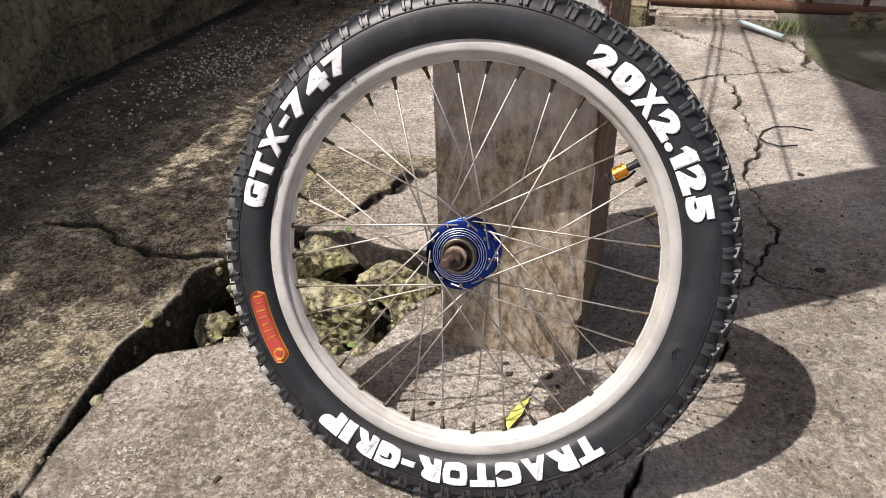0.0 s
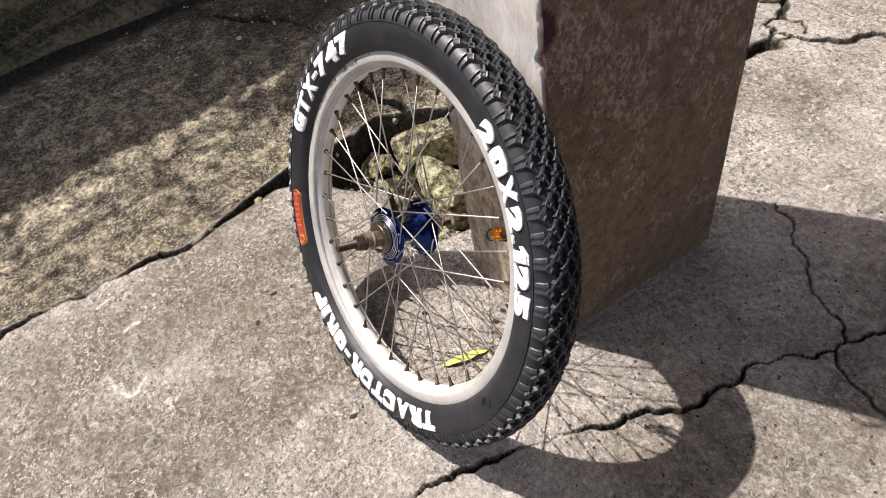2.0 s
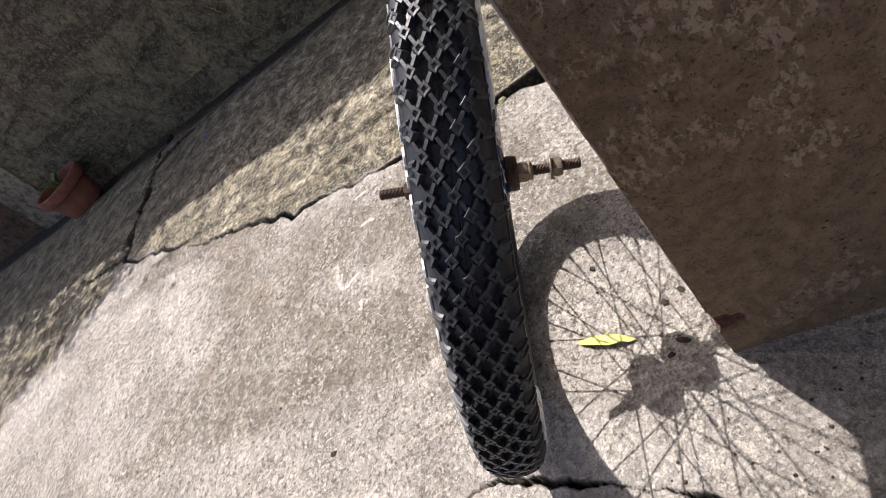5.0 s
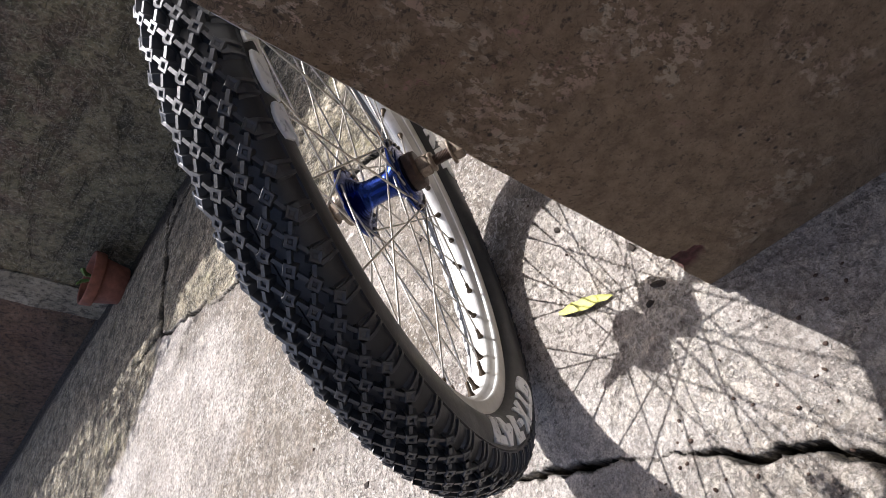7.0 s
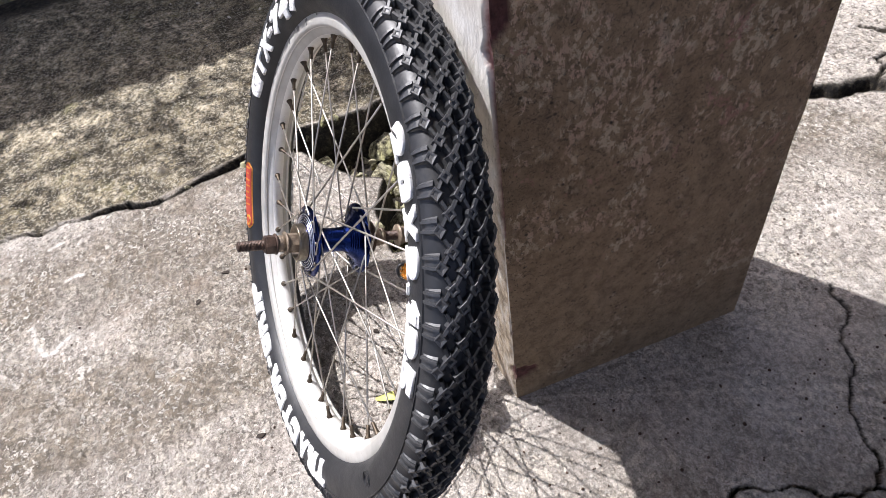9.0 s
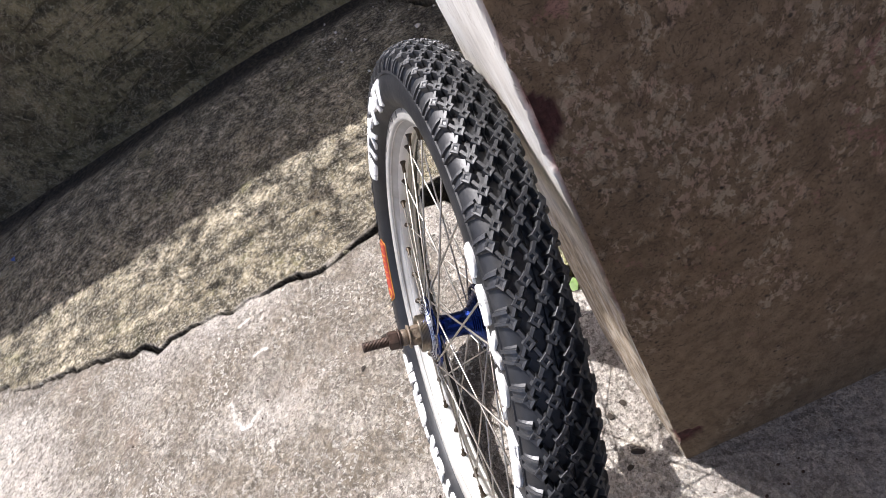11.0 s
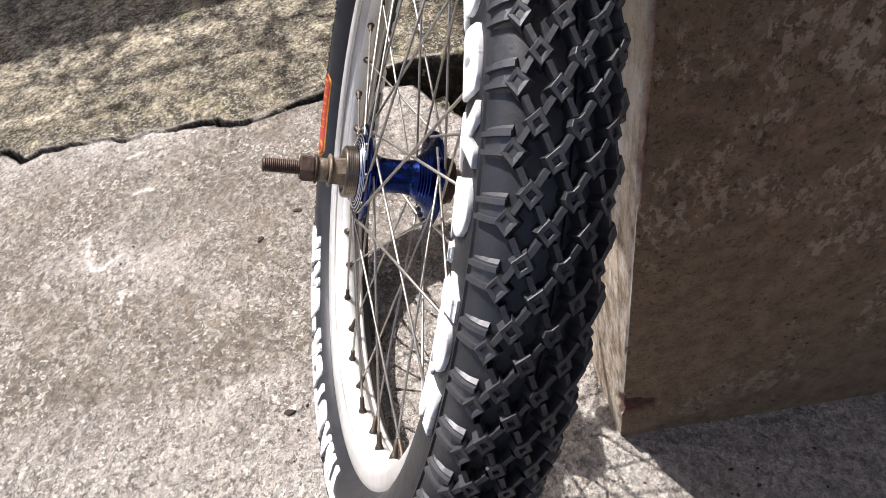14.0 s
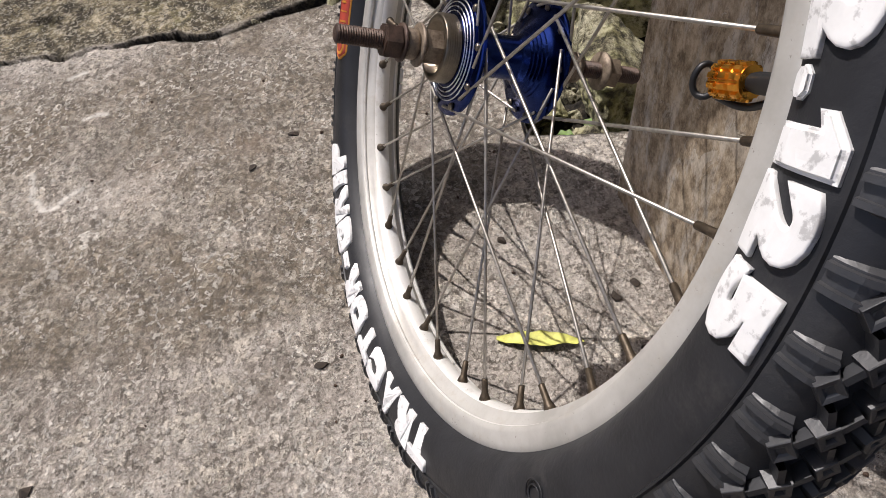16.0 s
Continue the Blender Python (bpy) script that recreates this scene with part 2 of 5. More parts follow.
def plaster():
    m, nt, b = material("post_plaster", 0.88)
    v = coords(nt, 1, 1, 0.35)
    w = coords(nt)
    base = ramp(nt, grain(nt, v, 55, 9, 0.74, 0.4), [(0.30, (0.60, 0.565, 0.505)), (0.5, (0.79, 0.757, 0.695)), (0.7, (0.88, 0.857, 0.80))])
    low = step(nt, grain(nt, w, 7, 6, 0.65), 0.48, 0.70)
    c = blend(nt, maths(nt, "MULTIPLY", low, 0.35), base, (0.44, 0.39, 0.32))
    streak = step(nt, grain(nt, coords(nt, 1, 1, 0.06), 70, 4, 0.6), 0.55, 0.72)
    c = blend(nt, maths(nt, "MULTIPLY", streak, 0.28), c, (0.30, 0.265, 0.22))
    foot = attribute(nt, "foot")
    c = blend(nt, maths(nt, "MULTIPLY", foot, step(nt, grain(nt, coords(nt, 1, 1, 0.3), 60, 8, 0.72), 0.22, 0.50)), c, ramp(nt, grain(nt, coords(nt, 1, 1, 0.6), 80, 8, 0.80), [(0.40, (0.17, 0.125, 0.080)), (0.5, (0.36, 0.280, 0.190)), (0.60, (0.55, 0.450, 0.325))]))
    dots = maths(nt, "MULTIPLY", step(nt, grain(nt, w, 190, 3, 0.55, 0.6), 0.665, 0.69), step(nt, grain(nt, w, 16, 4), 0.48, 0.62))
    c = blend(nt, maths(nt, "MULTIPLY", dots, 0.65), c, (0.16, 0.125, 0.10))
    peel = grain(nt, coords(nt, 1, 1, 0.5), 46, 6, 0.66, 0.7)
    lip = maths(nt, "MULTIPLY", maths(nt, "MULTIPLY", step(nt, peel, 0.545, 0.552), step(nt, peel, 0.568, 0.560)), step(nt, grain(nt, w, 9, 4), 0.44, 0.56))
    c = blend(nt, maths(nt, "MULTIPLY", lip, 0.55), c, (0.22, 0.18, 0.14))
    skim = maths(nt, "MULTIPLY", step(nt, peel, 0.56, 0.568), step(nt, grain(nt, w, 9, 4), 0.44, 0.56))
    c = blend(nt, maths(nt, "MULTIPLY", skim, 0.40), c, (0.66, 0.61, 0.53))
    chip = attribute(nt, "chip")
    brick = ramp(nt, grain(nt, w, 90, 5), [(0.35, (0.16, 0.065, 0.055)), (0.52, (0.31, 0.135, 0.115)), (0.72, (0.56, 0.38, 0.33))])
    c = blend(nt, chip, c, brick)
    paint(nt, b, c)
    bump(nt, b, maths(nt, "SUBTRACT", maths(nt, "ADD", grain(nt, v, 110, 6, 0.7), grain(nt, w, 30, 4)), maths(nt, "MULTIPLY", skim, 0.5)), 0.5, 0.003)
    return m


def stained_render():
    m, nt, b = material("post_stained_render", 0.88)
    w = coords(nt)
    base = ramp(nt, grain(nt, w, 60, 8, 0.75), [(0.37, (0.255, 0.168, 0.098)), (0.5, (0.370, 0.250, 0.148)), (0.63, (0.47, 0.325, 0.198))])
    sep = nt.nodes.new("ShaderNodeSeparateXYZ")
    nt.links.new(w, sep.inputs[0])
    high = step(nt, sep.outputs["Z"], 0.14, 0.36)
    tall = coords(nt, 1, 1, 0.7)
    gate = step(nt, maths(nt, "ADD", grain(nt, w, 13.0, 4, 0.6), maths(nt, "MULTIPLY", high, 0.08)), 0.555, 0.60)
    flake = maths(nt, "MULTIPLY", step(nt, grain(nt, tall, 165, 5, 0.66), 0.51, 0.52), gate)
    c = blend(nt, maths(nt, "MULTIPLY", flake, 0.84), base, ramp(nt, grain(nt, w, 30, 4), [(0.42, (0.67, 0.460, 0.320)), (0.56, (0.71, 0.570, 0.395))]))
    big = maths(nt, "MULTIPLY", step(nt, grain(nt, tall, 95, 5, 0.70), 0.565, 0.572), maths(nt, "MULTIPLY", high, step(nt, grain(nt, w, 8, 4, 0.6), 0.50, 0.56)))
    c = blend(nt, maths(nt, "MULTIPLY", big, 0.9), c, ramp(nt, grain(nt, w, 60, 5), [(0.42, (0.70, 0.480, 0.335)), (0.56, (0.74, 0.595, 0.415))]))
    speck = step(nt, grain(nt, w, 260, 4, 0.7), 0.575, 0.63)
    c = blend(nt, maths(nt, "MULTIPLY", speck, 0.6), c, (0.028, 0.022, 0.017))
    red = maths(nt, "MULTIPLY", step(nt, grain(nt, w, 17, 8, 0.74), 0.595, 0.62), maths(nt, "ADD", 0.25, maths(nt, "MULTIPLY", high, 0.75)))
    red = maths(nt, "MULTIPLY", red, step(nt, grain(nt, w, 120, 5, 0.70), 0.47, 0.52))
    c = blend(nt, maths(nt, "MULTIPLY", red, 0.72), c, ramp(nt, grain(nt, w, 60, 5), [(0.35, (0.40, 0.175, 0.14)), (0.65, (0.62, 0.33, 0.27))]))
    line = maths(nt, "MULTIPLY", maths(nt, "MULTIPLY", step(nt, grain(nt, w, 70, 5, 0.68, 0.8), 0.485, 0.497), step(nt, grain(nt, w, 70, 5, 0.68, 0.8), 0.515, 0.503)), high)
    c = blend(nt, maths(nt, "MULTIPLY", line, 0.55), c, (0.035, 0.026, 0.020))
    ochre = attribute(nt, "foot")
    c = blend(nt, maths(nt, "MULTIPLY", ochre, 0.6), c, ramp(nt, grain(nt, w, 60, 7, 0.7), [(0.3, (0.17, 0.125, 0.075)), (0.7, (0.36, 0.28, 0.18))]))
    dark = step(nt, cells(nt, w, 75), 0.15, 0.07)
    c = blend(nt, maths(nt, "MULTIPLY", maths(nt, "MULTIPLY", dark, step(nt, grain(nt, w, 14, 3), 0.45, 0.55)), 0.8), c, (0.03, 0.024, 0.018))
    chip = attribute(nt, "chip")
    c = blend(nt, chip, c, ramp(nt, grain(nt, w, 120, 5), [(0.35, (0.075, 0.026, 0.023)), (0.7, (0.20, 0.075, 0.065))]))
    paint(nt, b, c)
    bump(nt, b, maths(nt, "ADD", maths(nt, "MULTIPLY", flake, 0.8), maths(nt, "ADD", maths(nt, "MULTIPLY", big, 0.8), grain(nt, w, 220, 7, 0.75))), 1.0, 0.006)
    return m


def wall_render(name, tones, scale=5.0, green=0.5, layers=0.0):
    m, nt, b = material(name, 0.92)
    v = coords(nt)
    c = ramp(nt, grain(nt, v, scale, 9, 0.72, 0.7), tones)
    mo = step(nt, grain(nt, v, 2.6, 6, 0.7), 0.42, 0.60)
    c = blend(nt, maths(nt, "MULTIPLY", mo, green), c, (0.075, 0.078, 0.032))
    f = step(nt, grain(nt, v, 40, 9, 0.80), 0.43, 0.57)
    c = blend(nt, 0.85, c, ramp(nt, f, [(0.0, (0.26, 0.25, 0.24)), (0.3, (0.85, 0.85, 0.85)), (1.0, (1.25, 1.23, 1.2))]), "MULTIPLY")
    h = maths(nt, "ADD", grain(nt, v, 60, 7, 0.75), grain(nt, v, 14, 4))
    if layers:
        course = step(nt, grain(nt, coords(nt, 1, 0.22, 1), 11, 6, 0.62, 0.6), 0.46, 0.40)
        c = blend(nt, maths(nt, "MULTIPLY", course, layers), c, (0.022, 0.021, 0.012))
        sep = nt.nodes.new("ShaderNodeSeparateXYZ")
        nt.links.new(v, sep.inputs[0])
        # shade on the low-y stretch of the wall, painted as a darker colour
        drift = maths(nt, "MULTIPLY", grain(nt, v, 3.5, 6, 0.7), 1.6)
        shade_end = step(nt, maths(nt, "ADD", sep.outputs["Y"], drift), 0.15, -0.45)
        c = blend(nt, maths(nt, "MULTIPLY", shade_end, 0.45), c, ramp(nt, grain(nt, v, 30, 7, 0.75), [(0.40, (0.012, 0.011, 0.007)), (0.5, (0.040, 0.036, 0.022)), (0.62, (0.12, 0.10, 0.065))]))
        russet = maths(nt, "MULTIPLY", maths(nt, "MULTIPLY", step(nt, sep.outputs["Z"], 0.22, 0.50), shade_end), step(nt, grain(nt, v, 9, 6, 0.7), 0.42, 0.58))
        c = blend(nt, maths(nt, "MULTIPLY", russet, 0.6), c, ramp(nt, grain(nt, v, 60, 6, 0.75), [(0.42, (0.05, 0.028, 0.022)), (0.6, (0.21, 0.125, 0.095))]))
        vein = grain(nt, v, 22, 7, 0.72, 1.0)
        thin = maths(nt, "MULTIPLY", step(nt, vein, 0.490, 0.500), step(nt, vein, 0.516, 0.506))
        c = blend(nt, maths(nt, "MULTIPLY", thin, 0.55), c, (0.46, 0.41, 0.32))
        lichen = step(nt, grain(nt, v, 95, 5, 0.7), 0.58, 0.62)
        c = blend(nt, maths(nt, "MULTIPLY", lichen, 0.55), c, (0.38, 0.36, 0.26))
        h = maths(nt, "SUBTRACT", h, maths(nt, "MULTIPLY", course, 0.8))
    paint(nt, b, c)
    bump(nt, b, h, 0.8, 0.012)
    return m


def rubber(name="tyre_rubber", worn=1.0, gloss=0.42, rough=0.46):
    m, nt, b = material(name, rough)
    v = coords(nt)
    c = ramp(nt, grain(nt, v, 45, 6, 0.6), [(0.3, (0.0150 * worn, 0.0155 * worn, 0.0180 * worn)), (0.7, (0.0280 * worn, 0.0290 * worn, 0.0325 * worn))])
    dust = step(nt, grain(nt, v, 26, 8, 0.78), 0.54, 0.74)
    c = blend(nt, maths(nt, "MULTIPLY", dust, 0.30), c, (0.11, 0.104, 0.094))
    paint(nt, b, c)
    b.inputs["Specular IOR Level"].default_value = gloss
    nt.links.new(ramp(nt, grain(nt, v, 30, 6, 0.7), [(0.3, (rough - 0.08,) * 3), (0.7, (rough + 0.10,) * 3)]), b.inputs["Roughness"])
    bump(nt, b, maths(nt, "ADD", grain(nt, v, 500, 3), grain(nt, v, 120, 4)), 0.22, 0.0007)
    return m


def simple(name, color, rough, metal=0.0, scale=60.0, vary=0.18, height=0.0):
    m, nt, b = material(name, rough, metal)
    v = coords(nt)
    lo = tuple(x * (1 - vary) for x in color)
    hi = tuple(min(1.0, x * (1 + vary)) for x in color)
    paint(nt, b, ramp(nt, grain(nt, v, scale, 6, 0.65), [(0.3, lo), (0.7, hi)]))
    nt.links.new(ramp(nt, grain(nt, v, scale * 0.6, 4), [(0.3, (max(0.04, rough - 0.08),) * 3), (0.7, (min(1.0, rough + 0.08),) * 3)]), b.inputs["Roughness"])
    if height:
        bump(nt, b, grain(nt, v, scale * 2, 5, 0.7), 0.5, height)
    return m


def rim_paint(name, tones):
    m, nt, b = material(name, 0.50, 0.30)
    v = coords(nt)
    c = ramp(nt, grain(nt, v, 18, 6, 0.65), tones)
    grime = step(nt, grain(nt, v, 75, 8, 0.8), 0.54, 0.66)
    c = blend(nt, maths(nt, "MULTIPLY", grime, 0.35), c, (0.44, 0.38, 0.31))
    speck = step(nt, grain(nt, v, 420, 4, 0.7), 0.665, 0.70)
    c = blend(nt, maths(nt, "MULTIPLY", speck, 0.6), c, (0.16, 0.13, 0.10))
    paint(nt, b, c)
    nt.links.new(ramp(nt, grain(nt, v, 40, 5), [(0.3, (0.44,) * 3), (0.7, (0.56,) * 3)]), b.inputs["Roughness"])
    bump(nt, b, grain(nt, v, 140, 4), 0.08, 0.0008)
    return m


def letter_paint():
    m, nt, b = material("white_tyre_lettering", 0.5)
    v = coords(nt)
    c = ramp(nt, grain(nt, v, 90, 4), [(0.35, (0.76, 0.76, 0.75)), (0.65, (0.84, 0.84, 0.83))])
    rubbed = step(nt, grain(nt, coords(nt, 1, 1, 0.45), 150, 5, 0.62), 0.56, 0.63)
    c = blend(nt, maths(nt, "MULTIPLY", rubbed, 0.50), c, (0.20, 0.19, 0.185))
    paint(nt, b, c)
    bump(nt, b, grain(nt, v, 160, 4), 0.15, 0.0008)
    return m


def rusted(name, light, dark, rough=0.7):
    m, nt, b = material(name, rough, 0.35)
    v = coords(nt)
    c = ramp(nt, grain(nt, v, 160, 7, 0.75), [(0.3, dark), (0.55, light), (0.75, tuple(min(1, x * 1.5) for x in light))])
    paint(nt, b, c)
    bump(nt, b, grain(nt, v, 420, 5, 0.75), 0.5, 0.0008)
    return m


def stone():
    m, nt, b = material("mossy_stone", 0.93)
    v = coords(nt)
    c = ramp(nt, grain(nt, v, 34, 9, 0.80), [(0.41, (0.030, 0.025, 0.016)), (0.48, (0.22, 0.198, 0.125)), (0.56, (0.62, 0.585, 0.42))])
    mo = step(nt, grain(nt, v, 11, 6, 0.72), 0.44, 0.60)
    c = blend(nt, maths(nt, "MULTIPLY", mo, 0.65), c, ramp(nt, grain(nt, v, 70, 5), [(0.41, (0.040, 0.039, 0.014)), (0.49, (0.25, 0.24, 0.075)), (0.57, (0.58, 0.56, 0.25))]))
    paint(nt, b, c)
    bump(nt, b, grain(nt, v, 85, 8, 0.78), 1.0, 0.009)
    return m


FLOOR = concrete_floor()
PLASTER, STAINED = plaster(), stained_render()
WALL = wall_render("yard_wall_render", [(0.36, (0.080, 0.070, 0.040)), (0.48, (0.21, 0.18, 0.108)), (0.62, (0.41, 0.350, 0.215))], 5.0, 0.5, 0.70)
WALL_RED = wall_render("reddish_wall_render", [(0.3, (0.05, 0.028, 0.018)), (0.5, (0.12, 0.07, 0.045)), (0.7, (0.17, 0.11, 0.075))], 4.0, 0.2)
STRIP = wall_render("pale_strip_render", [(0.3, (0.16, 0.135, 0.10)), (0.5, (0.26, 0.225, 0.17)), (0.7, (0.34, 0.30, 0.235))], 6.0, 0.15)
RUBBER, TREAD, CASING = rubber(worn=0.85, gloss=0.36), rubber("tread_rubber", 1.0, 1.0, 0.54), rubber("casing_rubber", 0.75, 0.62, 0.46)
LETTER = letter_paint()
DECAL_RED = simple("decal_red", (0.40, 0.05, 0.03), 0.55, 0, 120, 0.15)
DECAL_GOLD = simple("decal_gold", (0.60, 0.25, 0.03), 0.55, 0, 120, 0.15)
RIM = rim_paint("rim_silver_paint", [(0.36, (0.70, 0.69, 0.655)), (0.5, (0.79, 0.78, 0.745)), (0.64, (0.84, 0.83, 0.80))])
RIM_SIDE = rim_paint("worn_rim_side", [(0.36, (0.41, 0.398, 0.366)), (0.5, (0.50, 0.486, 0.452)), (0.64, (0.58, 0.568, 0.535))])
CHIPPED = simple("bare_rim_metal", (0.16, 0.155, 0.15), 0.55, 0.3, 200, 0.3)
STEEL = simple("spoke_steel", (0.46, 0.43, 0.385), 0.48, 1.0, 300, 0.22)
NIPPLE = simple("oxidised_nipple", (0.085, 0.065, 0.045), 0.5, 0.7, 400, 0.4)
BLUE = simple("blue_anodised", (0.017, 0.036, 0.170), 0.22, 1.0, 120, 0.2)
THREAD = simple("silver_thread", (0.24, 0.205, 0.16), 0.36, 1.0, 200, 0.2)
GLINT = simple("hub_glint_metal", (0.78, 0.80, 0.86), 0.30, 1.0, 200, 0.1)
RUST = rusted("rusty_axle_steel", (0.085, 0.052, 0.038), (0.028, 0.018, 0.015), 0.5)
NUTTY = rusted("worn_nut_steel", (0.27, 0.215, 0.16), (0.09, 0.06, 0.04), 0.48)
GOLD = simple("gold_cap_anodised", (0.80, 0.38, 0.06), 0.30, 1.0, 200, 0.15)
BLACK = simple("black_plastic", (0.014, 0.014, 0.015), 0.45, 0, 150, 0.3)
STONE = stone()
WIRE = simple("dark_wire", (0.035, 0.033, 0.03), 0.55, 0.3, 200, 0.3)
TERRACOTTA = simple("terracotta", (0.20, 0.074, 0.045), 0.85, 0, 40, 0.3, 0.001)
LEAF_Y = simple("yellow_leaf", (0.58, 0.58, 0.14), 0.6, 0, 150, 0.25)
LEAF_B = simple("dry_leaf", (0.075, 0.045, 0.03), 0.8, 0, 150, 0.4)
GREEN = simple("green_leaf", (0.12, 0.20, 0.045), 0.6, 0, 80, 0.35)
TIMBER = simple("weathered_timber", (0.15, 0.105, 0.07), 0.85, 0, 30, 0.35, 0.002)
IRON = rusted("rusty_iron", (0.16, 0.085, 0.05), (0.07, 0.035, 0.022), 0.8)
PVC = simple("pale_blue_pipe", (0.40, 0.48, 0.51), 0.55, 0, 40, 0.15)
KERB = wall_render("pale_kerb_render", [(0.3, (0.30, 0.25, 0.20)), (0.5, (0.42, 0.36, 0.30)), (0.7, (0.50, 0.44, 0.37))], 7.0, 0.1)
GRIT = simple("pale_grit", (0.62, 0.59, 0.53), 0.9, 0, 60, 0.4)
PALE = simple("pale_added_render", (0.56, 0.51, 0.45), 0.85, 0, 8, 0.15)


# ---- mesh helpers ----
def mesh_of(name, verts, faces, mat=None, smooth=True):
    me = bpy.data.meshes.new(name)
    me.from_pydata([tuple(v) for v in verts], [], faces)
    if mat:
        me.materials.append(mat)
    if smooth:
        me.polygons.foreach_set("use_smooth", [True] * len(me.polygons))
    me.update()
    return me


def put(name, me, parent=None, m=None, label=""):
    ob = new(name, me)
    if parent:
        ob.parent = parent
    if m is not None:
        ob.matrix_basis = m
    if label:
        ob["label"] = label
    return ob


def done(bm, name, mat, smooth=True):
    me = bpy.data.meshes.new(name)
    bmesh.ops.recalc_face_normals(bm, faces=bm.faces)
    bm.to_mesh(me)
    bm.free()
    me.materials.append(mat)
    if smooth:
        me.polygons.foreach_set("use_smooth", [True] * len(me.polygons))
    return me


def lathe(name, profile, mat, seg=48, closed=False, smooth=True):
    """Turns (radius, z) pairs round the z axis."""
    n = len(profile)
    verts = [(r * math.cos(2 * math.pi * i / seg), r * math.sin(2 * math.pi * i / seg), z) for i in range(seg) for r, z in profile]
    faces = []
    for i in range(seg):
        a, b = i * n, ((i + 1) % seg) * n
        for j in range(n if closed else n - 1):
            k = (j + 1) % n
            faces.append((a + j, b + j, b + k, a + k))
    if not closed:
        faces.append([i * n for i in reversed(range(seg))])
        faces.append([i * n + n - 1 for i in range(seg)])
    return mesh_of(name, verts, faces, mat, smooth)


def rod(name, r, length, mat, seg=8, z0=0.0):
    return lathe(name, [(r * 0.8, z0), (r, z0 + min(r, length) * 0.2), (r, z0 + length - min(r, length) * 0.2), (r * 0.8, z0 + length)], mat, seg)


def tube(name, points, r, mat, seg=8, cyclic=False):
    """A round tube along points, with parallel rings."""
    pts = [Vector(p) for p in points]
    n = len(pts)
    verts, faces = [], []
    up = Vector((0.13, 0.27, 0.95)).normalized()
    for i, p in enumerate(pts):
        d = (pts[(i + 1) % n] - pts[i - 1]) if cyclic else (pts[min(i + 1, n - 1)] - pts[max(i - 1, 0)])
        d.normalize()
        u = (up - d * up.dot(d)).normalized()
        w = d.cross(u)
        up = u
        for k in range(seg):
            a = 2 * math.pi * k / seg
            verts.append(p + (u * math.cos(a) + w * math.sin(a)) * r)
    for i in range(n if cyclic else n - 1):
        a, b = i * seg, ((i + 1) % n) * seg
        for k in range(seg):
            faces.append((a + k, a + (k + 1) % seg, b + (k + 1) % seg, b + k))
    if not cyclic:
        faces.append(list(reversed(range(seg))))
        faces.append(list(range((n - 1) * seg, n * seg)))
    return mesh_of(name, verts, faces, mat)


def box(name, lo, hi, mat, bevel=0.004):
    bm = bmesh.new()
    bmesh.ops.create_cube(bm, size=1)
    for v in bm.verts:
        v.co = Vector([(a + b) / 2 + c * (b - a) for a, b, c in zip(lo, hi, v.co)])
    bmesh.ops.bevel(bm, geom=bm.edges[:], offset=bevel, segments=2, affect="EDGES")
    return done(bm, name, mat, False)


TABLE = np.random.RandomState(7).rand(256, 256)


def lattice(x, y, size, seed=0):
    """Smooth value noise in 0 to 1 over arrays."""
    u, v = np.asarray(x) / size + seed * 17.31, np.asarray(y) / size + seed * 9.17
    i, j = np.floor(u).astype(int), np.floor(v).astype(int)
    f, g = u - i, v - j
    f, g = f * f * (3 - 2 * f), g * g * (3 - 2 * g)
    t = lambda a, b: TABLE[a % 256, b % 256]
    return (t(i, j) * (1 - f) + t(i + 1, j) * f) * (1 - g) + (t(i, j + 1) * (1 - f) + t(i + 1, j + 1) * f) * g


def cloud(x, y, size, octaves=4, seed=0):
    out, amp, total = 0.0, 1.0, 0.0
    for o in range(octaves):
        out = out + amp * lattice(x, y, size / 2 ** o, seed + o)
        total += amp
        amp *= 0.55
    return out / total


def soft(lo, hi, v):
    s = np.clip((v - lo) / (hi - lo), 0, 1)
    return s * s * (3 - 2 * s)


# ---- the cracked concrete yard: one sheet ----
def jagged(points, seed, rounds=4, amount=0.17):
    rng = random.Random(seed)
    pts = [Vector((x, y)) for x, y in points]
    for _ in range(rounds):
        out = [pts[0]]
        for a, b in zip(pts, pts[1:]):
            d = b - a
            if d.length > 0.008:
                out.append((a + b) / 2 + Vector((-d.y, d.x)) * rng.uniform(-amount, amount))
            out.append(b)
        pts = out
    return pts


